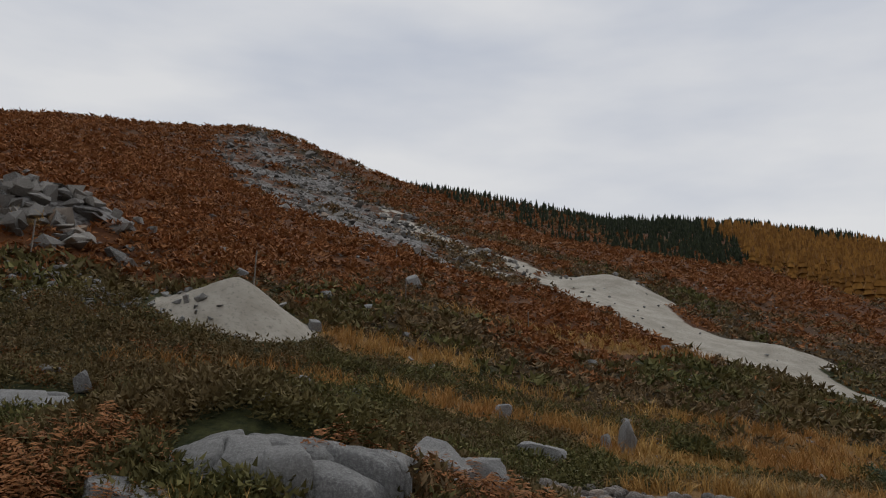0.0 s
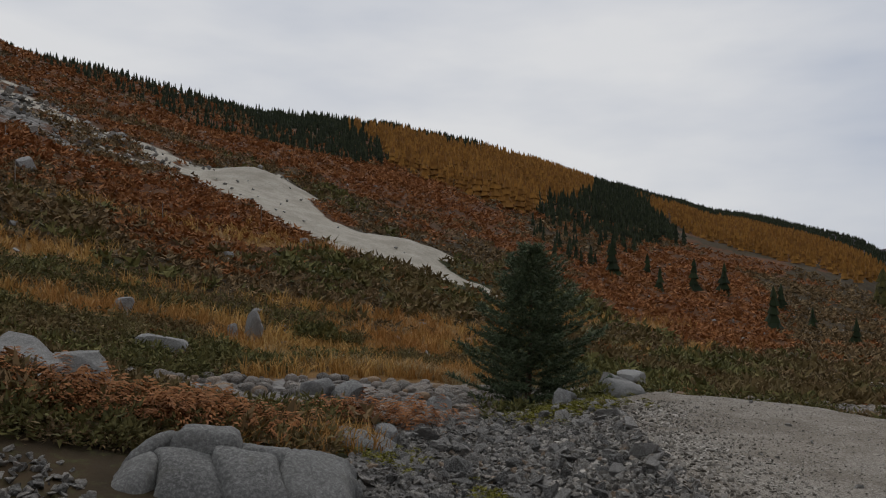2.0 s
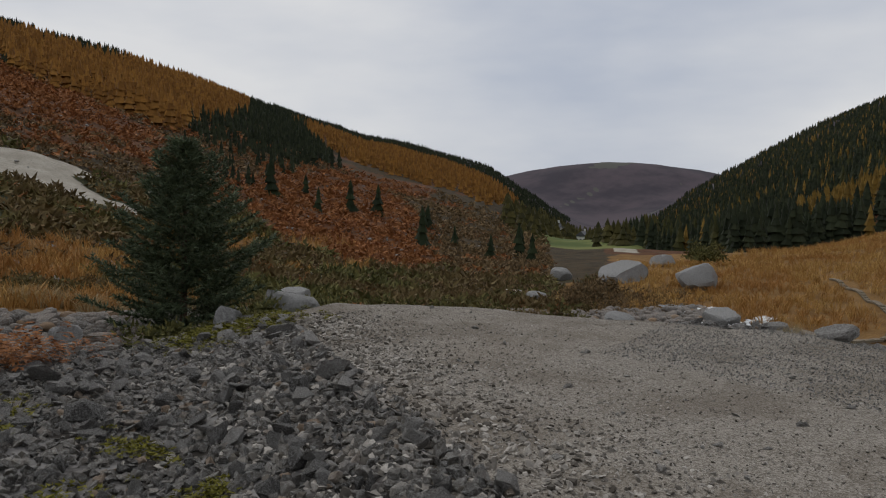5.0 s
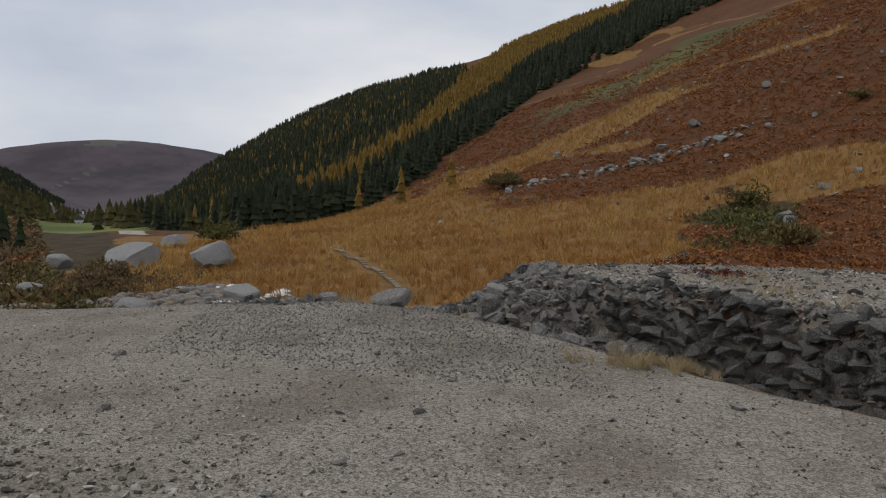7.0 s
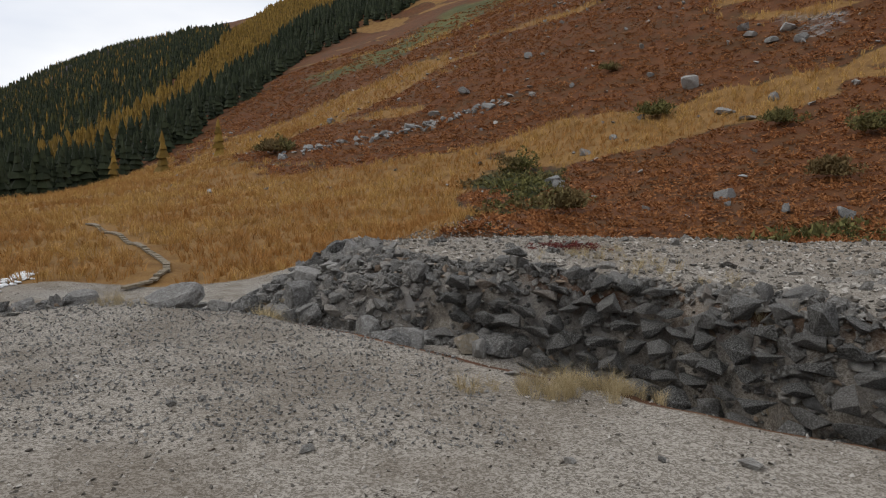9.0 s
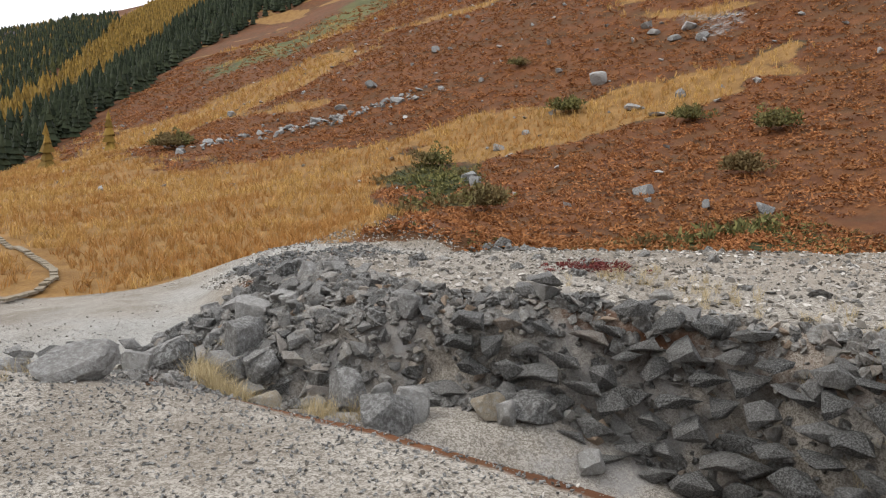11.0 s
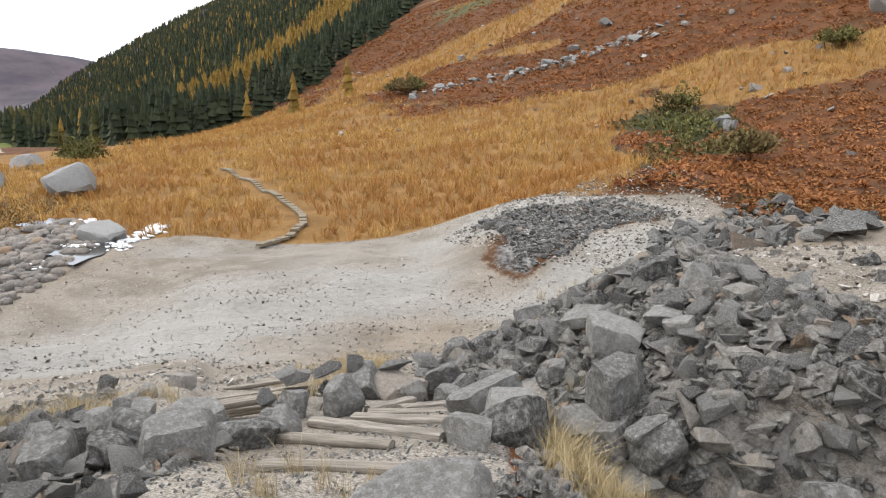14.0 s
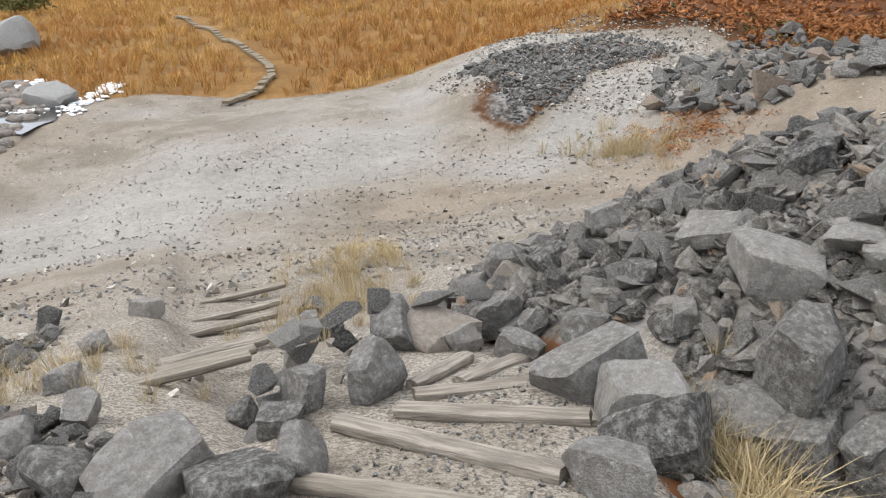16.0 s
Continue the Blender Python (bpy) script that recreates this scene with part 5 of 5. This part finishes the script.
    red = leaf_material("red_stems", (0.10, 0.018, 0.02), (0.20, 0.05, 0.04))
    x, y = rng.normal(14.75, 0.16, 40), rng.normal(0.75, 0.22, 40)
    sprinkle("red_shrub", "low dark red shrub on the gravel bank", "shrub", bushes, x, y, rng.uniform(0.08, 0.16, 40), red, rng, 0.1, 10, (1, 1, 0.7))

    x, y = rng.normal(50, 4.0, 600), rng.normal(30.5, 2.6, 600)
    sprinkle("heather", "dark brown heather mound beside the stream", "heather", fine, x, y, rng.uniform(0.6, 1.2, 600), heath, rng, 0.0, 12, (1, 1, 0.9))
    x, y = rng.normal(30.6, 0.9, 90), rng.normal(-1.3, 0.6, 90)
    sprinkle("heather", "red-brown heather and dead bracken in the hollow", "heather", fine, x, y, rng.uniform(0.3, 0.6, 90), rust, rng, 0.0, 12, (1, 1, 0.5))
    # single shrubs that stand out
    def shrub(x, y, size, material, label):
        parts = []
        for _ in range(60):
            v, f = bushes[rng.integers(10)]
            o = rng.normal(0, 0.28, 3) * (1, 1, 0.55)
            parts.append((v * size * 0.42 + np.array([x, y, lie(x, y) + 0.15 * size]) + np.abs(o) * (0, 0, 1) * size + o * (1, 1, 0) * size, f))
        tagged(joined("shrub", parts, material), label, "shrub", "dark shrubs")

    for x, y, s in ((55.2, -13.6, 2.6), (86.4, -35.1, 2.8), (69.7, -39.1, 2.4), (139, 8.0, 4.0), (135, 6.0, 3.5), (79.7, -17.7, 2.6), (113, -40.8, 2.2), (60.5, -40.9, 2.6), (52.3, -31.4, 2.4), (84.5, 36.8, 3.2)):
        shrub(x, y, s, gorse, "dark green gorse bush on the slope")
    for x, y, s in ((47.6, 29.6, 2.0), (51, 30.5, 2.2), (44.5, 28.6, 1.5), (7.7, 27.7, 1.4), (9.0, 27.8, 1.1), (26, 28, 1.0), (35, 29.5, 1.2)):
        shrub(x, y, s, gorse if x < 12 else heath, "dark bush above the stream bed")


build_plants()


# ---- the lone pine ----
def build_pine():
    rng = np.random.default_rng(91)
    x0, y0 = 10.0, 16.3
    z0 = lie(x0, y0) - 0.1
    tree = empty_thing("pine_tree", (x0, y0, z0), "young dark green pine standing at the stream's edge", "tree")
    bark = Nodes("pine_bark")
    bn = bark.noise(9.0, 5, 0.7)
    bark = bark.done(bark.mix(bn, (0.05, 0.032, 0.022), (0.16, 0.11, 0.08)), 0.95, bn, 0.8, 0.03)
    tall = 4.15

    def tube(points, radii, sides=8):
        v, f = [], []
        for k, (p, r) in enumerate(zip(points, radii)):
            v += [(p[0] + r * math.cos(6.283 * s / sides), p[1] + r * math.sin(6.283 * s / sides), p[2]) for s in range(sides)]
            if k:
                a, b = (k - 1) * sides, k * sides
                f += [(a + s, a + (s + 1) % sides, b + (s + 1) % sides, b + s) for s in range(sides)]
        return v, f

    pts = [(0.05 * math.sin(t * 3), 0.04 * math.cos(t * 2.2), tall * t) for t in np.linspace(0, 0.98, 14)]
    v, f = tube(pts, [0.085 * (1 - 0.93 * t) for t in np.linspace(0, 1, 14)])
    part("trunk", to_mesh("trunk", v, f, bark, True), tree, "rough brown bark")
    lv, lf, nv, nf = [], [], [], []
    for k in range(185):
        t = 0.04 + 0.94 * (k / 185) ** 0.95
        a = k * 2.4 + rng.uniform(-0.3, 0.3)
        # broad below, narrow and open towards the tip
        long = (2.45 * (1 - t) ** 0.8 * min(1.0, 0.78 + 1.1 * t) + 0.08) * rng.uniform(0.45, 1.22) * (0.82 + 0.18 * math.sin(a + 1.0))
        up = rng.uniform(0.15, 0.42) + 0.35 * t
        steps = 7
        path = []
        for j in range(steps + 1):
            s = j / steps
            rr = long * s
            path.append((rr * math.cos(a + 0.15 * s), rr * math.sin(a + 0.15 * s), tall * t * 0.97 + long * (up * s * s - 0.10 * s)))
        v, f = tube(path, [0.018 * (1 - 0.8 * s / steps) * (1.2 - t) for s in range(steps + 1)], 4)
        lf += [tuple(i + len(lv) for i in q) for q in f]
        lv += v
        for s in np.arange(0.25, 1.01, 0.085 / max(long, 0.25)):
            i = min(int(s * steps), steps - 1)
            p = np.array(path[i]) + (np.array(path[i + 1]) - np.array(path[i])) * (s * steps - i)
            for side in (-1, 0, 1):
                d = np.array([math.cos(a + side * 0.9), math.sin(a + side * 0.9), 0.28 + 0.3 * rng.random()])
                reach = (0.10 + 0.16 * (1.1 - s)) * rng.uniform(0.7, 1.3)
                q = p + d * reach * abs(side)
                for _ in range(9):
                    n = d + rng.normal(0, 0.55, 3)
                    n = n / np.linalg.norm(n) * rng.uniform(0.09, 0.16)
                    w = np.cross(n, rng.normal(size=3))
                    w = w / np.linalg.norm(w) * 0.014
                    o = p + (q - p) * rng.random()
                    nf.append((len(nv), len(nv) + 1, len(nv) + 2))
                    nv += [o - w, o + w, o + n]
    part("limbs", to_mesh("limbs", lv, lf, bark), tree)
    crown = joined("crown", [(np.array(nv), np.array(nf))], leaf_material("pine_needles", (0.030, 0.050, 0.026), (0.165, 0.205, 0.115), 0.6))
    crown.parent = tree
    tagged(crown, "dark green needles")


build_pine()


# ---- log steps ----
def wood_material(name, dark, light):
    m = Nodes(name)
    stretch = m.node("ShaderNodeMapping", Vector=m.coord)
    stretch.inputs["Scale"].default_value = (1.5, 22, 22)
    g = m.noise(2.0, 6, 0.7, stretch.outputs["Vector"])
    c = m.mix(m.fit(g, 0.3, 0.7), dark, light)
    c = m.mix(m.fit(m.noise(5.0, 4), 0.55, 0.75, 0.0, 0.6), c, (0.13, 0.12, 0.10))
    c = m.mix(m.fit(m.chance(), 0.0, 1.0, 0.0, 0.35), c, (0.20, 0.17, 0.13))
    return m.done(c, 0.85, g, 0.8, 0.02)


GREY_WOOD = wood_material("weathered_wood", (0.12, 0.105, 0.088), (0.33, 0.295, 0.25))


def log_mesh(long, thick, rng):
    """A weathered pole, flattened on top, with a slight bend and worn ends."""
    v, f, sides, rings = [], [], 10, 9
    bend = rng.uniform(-0.02, 0.02)
    for k in range(rings):
        t = k / (rings - 1)
        r = thick * 0.5 * (1 + rng.uniform(-0.06, 0.06)) * (0.86 if k in (0, rings - 1) else 1)
        for s in range(sides):
            a = 6.283 * s / sides
            z = r * math.sin(a)
            v.append(((t - 0.5) * long + rng.uniform(-0.006, 0.006), r * math.cos(a) * 1.15 + bend * math.sin(t * 3.14), min(z, r * 0.72) + rng.uniform(-0.003, 0.003)))
        if k:
            a, b = (k - 1) * sides, k * sides
            f += [(a + s, b + s, b + (s + 1) % sides, a + (s + 1) % sides) for s in range(sides)]
    f += [tuple(range(sides)), tuple(reversed(range((rings - 1) * sides, rings * sides)))]
    me = to_mesh("log", v, f, GREY_WOOD, True)
    me.set_sharp_from_angle(angle=radians(50))
    return me


def build_steps():
    rng = np.random.default_rng(101)
    top = [(15.66, 5.93, 15.0, 5.14), (15.74, 5.68, 15.48, 4.93), (15.91, 5.60, 16.08, 4.72), (16.03, 5.40, 16.50, 4.99), (16.05, 5.62, 16.42, 5.32), (15.15, 6.12, 14.80, 5.42), (14.45, 6.0, 14.25, 5.2)]
    low = STEPS_LOW
    for group, rows, thick in (("top", top, 0.085), ("low", low, 0.075)):
        for ax, ay, bx, by in rows:
            za, zb = lie(ax, ay), lie(bx, by)
            if group == "low":
                za = zb = lie(0.4 * ax + 0.6 * bx, 0.4 * ay + 0.6 * by) + 0.03
            long = math.hypot(bx - ax, by - ay) * 1.04
            ob = new("log_step", log_mesh(long, thick * rng.uniform(0.9, 1.15), rng))
            ob.matrix_basis = pose((ax + bx) / 2, (ay + by) / 2, (za + zb) / 2 + 0.022, 0, math.degrees(math.atan2(za - zb, long)), math.degrees(math.atan2(by - ay, bx - ax)))
            tagged(ob, "weathered grey log set as a step in gravel", "step", "log steps of the stair")


STEPS_LOW = [(16.75 + 3.4 * t + 0.12 - 0.1 * t, 6.55 + 0.3 * t, 16.75 + 3.4 * t - 0.16 - 0.1 * t, 7.3 + 0.3 * t) for t in (0.0, 0.07, 0.16, 0.28, 0.42, 0.58, 0.77, 0.97)]
build_steps()


# ---- walkway over the wet ground ----
def build_walkway():
    rng = np.random.default_rng(111)
    line = [(43.0, 11.8), (45.1, 11.0), (47.5, 10.8), (50.5, 11.3), (54.0, 12.5), (58.4, 14.4), (63.0, 16.4), (68.1, 18.7), (74.0, 21.2)]
    way = empty_thing("boardwalk", (47.5, 10.8, lie(47.5, 10.8)), "tan weathered sleeper boardwalk winding through the grass", "boardwalk")
    base = way.matrix_basis.translation
    bm = bmesh.new()
    bmesh.ops.create_cube(bm, size=1.0)
    bmesh.ops.bevel(bm, geom=bm.edges, offset=0.04, segments=1, affect="EDGES")
    me = bpy.data.meshes.new("plank")
    bm.to_mesh(me)
    bm.free()
    me.materials.append(wood_material("pale_sleeper", (0.10, 0.08, 0.052), (0.25, 0.205, 0.14)))
    for x, y, a in along(line, 0.62):
        ob = new("plank", me)
        z = lie(x, y) + (0.15 if x < 50 else 0.10)
        ob.matrix_basis = pose(x - base.x, y - base.y, z - base.z, rng.uniform(-2, 2), rng.uniform(-2, 2), math.degrees(a) + rng.uniform(-2, 2)) @ Matrix.Diagonal((0.66, 0.36, 0.12, 1))
        ob.parent = way


build_walkway()


# ---- water ----
def build_water():
    rng = np.random.default_rng(121)
    m = Nodes("stream_water")
    water = m.done((0.035, 0.034, 0.030), 0.06, m.noise(3.0, 3), 0.15, 0.02, 0.6)
    foam_m = Nodes("white_water")
    foam = foam_m.done(foam_m.mix(foam_m.noise(9.0, 5), (0.55, 0.57, 0.58), (0.86, 0.87, 0.87)), 0.5, foam_m.noise(20.0), 0.5, 0.05)
    for x, y, rx, ry, a in ((9.0, 17.2, 1.1, 0.5, 10), (6.5, 15.6, 1.3, 0.35, -15), (4.2, 15.2, 1.4, 0.3, 0), (12.5, 18.2, 1.6, 0.5, 15), (43.0, 19.2, 3.0, 1.3, 20), (48.5, 22.5, 3.2, 1.2, 50), (49.6, 37.0, 2.0, 0.8, 30)):
        n = 40
        ring = [(rx * (1 + 0.25 * math.sin(3 * t + x) + 0.12 * math.sin(7 * t)) * math.cos(t), ry * (1 + 0.2 * math.sin(4 * t + y)) * math.sin(t), 0.0) for t in np.linspace(0, 6.283, n, endpoint=False)]
        ob = new("pool", to_mesh("pool", ring, [tuple(range(n))], water))
        ob.matrix_basis = pose(x, y, lie(x, y) + 0.02, 0, 0, a)
        tagged(ob, "still stream water reflecting the pale sky", "water", kind="structure")
    for x, y, sx, sy, count, s in ((48.6, 21.9, 0.9, 0.25, 90, 0.24), (46.6, 17.5, 0.8, 0.25, 90, 0.26), (43.6, 17.9, 0.9, 0.3, 80, 0.18), (42.0, 19.3, 1.2, 0.35, 90, 0.18), (49.7, 37.1, 0.6, 0.3, 50, 0.25)):
        px, py = rng.normal(x, sx, count), rng.normal(y, sy, count)
        sprinkle("white_water", "white foaming water between boulders", "water", ROUNDS, px, py, rng.uniform(0.5, 1.1, count) * s, foam, rng, 0.25, 10, (1.6, 1, 0.5), smooth=True)


build_water()


# ---- posts on the moor, houses down the valley ----
def build_small():
    rng = np.random.default_rng(131)
    for x, y, h in ((-3.9, 50.8, 1.7), (-9.0, 33.4, 1.6), (-19.0, 33.5, 1.9), (4.2, 52.1, 1.5), (12.9, 65.9, 1.5), (-6.4, 69.1, 1.4)):
        ob = new("marker_post", log_mesh(h, 0.07, rng))
        ob.matrix_basis = pose(x, y, lie(x, y) + h / 2 - 0.1, 0, 90 + rng.uniform(-4, 4), 0)
        tagged(ob, "thin grey wooden post standing in the heather", "post", "posts on the moor")
    plaster = Nodes("white_render")
    plaster = plaster.done(plaster.mix(plaster.noise(1.5, 4), (0.55, 0.54, 0.51), (0.72, 0.71, 0.68)), 0.9)
    slate = Nodes("slate_roof")
    slate = slate.done(slate.mix(slate.noise(2.0, 4), (0.06, 0.062, 0.068), (0.12, 0.12, 0.13)), 0.7)
    glass = Nodes("dark_window")
    glass = glass.done((0.02, 0.022, 0.025), 0.1)

    def box(sx, sy, sz, x=0, y=0, z=0):
        return [(x + a * sx / 2, y + b * sy / 2, z + c * sz) for c in (0, 1) for a, b in ((-1, -1), (1, -1), (1, 1), (-1, 1))], [(3, 2, 1, 0), (4, 5, 6, 7), (0, 1, 5, 4), (1, 2, 6, 5), (2, 3, 7, 6), (3, 0, 4, 7)]

    for x, y, w, turn in ((411, 249, 13, 20), (428, 243, 10, 35), (398, 262, 11, -10), (455, 262, 12, 10)):
        house = empty_thing("house", (x, y, lie(x, y) - 0.3), "small white farmhouse with a slate roof in the valley", "house", "houses in the valley")
        house.matrix_basis = pose(x, y, lie(x, y) - 0.3, 0, 0, turn)
        part("wall", to_mesh("wall", *box(w, 6.5, 4.2), plaster), house)
        v = [(-w / 2 - 0.3, -3.7, 4.1), (w / 2 + 0.3, -3.7, 4.1), (w / 2 + 0.3, 3.7, 4.1), (-w / 2 - 0.3, 3.7, 4.1), (-w / 2 - 0.3, 0, 7.2), (w / 2 + 0.3, 0, 7.2)]
        roof = part("roof", to_mesh("roof", v, [(0, 1, 5, 4), (2, 3, 4, 5), (0, 4, 3), (1, 2, 5), (3, 2, 1, 0)], slate), house, "dark slate roof")
        part("chimney", to_mesh("chimney", *box(0.9, 0.9, 1.8, w / 2 - 0.6, 0, 6.6), plaster), roof)
        for k in range(3):
            part("window", to_mesh("window", *box(1.1, 0.1, 1.3, (k - 1) * w / 3.4, -3.28, 1.3), glass), house)
            part("window", to_mesh("window", *box(0.1, 1.1, 1.3, -w / 2 - 0.02, (k - 1) * 2.0, 1.3), glass), house)


build_small()


def build_valley_trees():
    rng = np.random.default_rng(141)
    u, v = rng.uniform(260, 800, 700), rng.uniform(-45, 45, 700)
    keep = fbm(u / 40, v / 15, 3, 17) > 0.0
    xy = np.stack([CU * u - SU * v, SU * u + CU * v], -1)[keep]
    wood("valley_trees", "mixed autumn trees along the valley floor", xy, rng, (0.035, 0.035, 0.012), (0.10, 0.085, 0.025), 9.0, 0.33, 4, 8)
    spots = np.array([(71, 86), (66, 90), (80, 100), (85, 95), (92, 96), (100, 92), (77, 72), (84, 66), (96, 70), (88, 62), (93, 80), (105, 76)], float)
    wood("young_spruces", "scattered young spruces on the bracken hillside", spots, rng, (0.012, 0.02, 0.008), (0.03, 0.045, 0.018), 5.0, 0.24)


build_valley_trees()
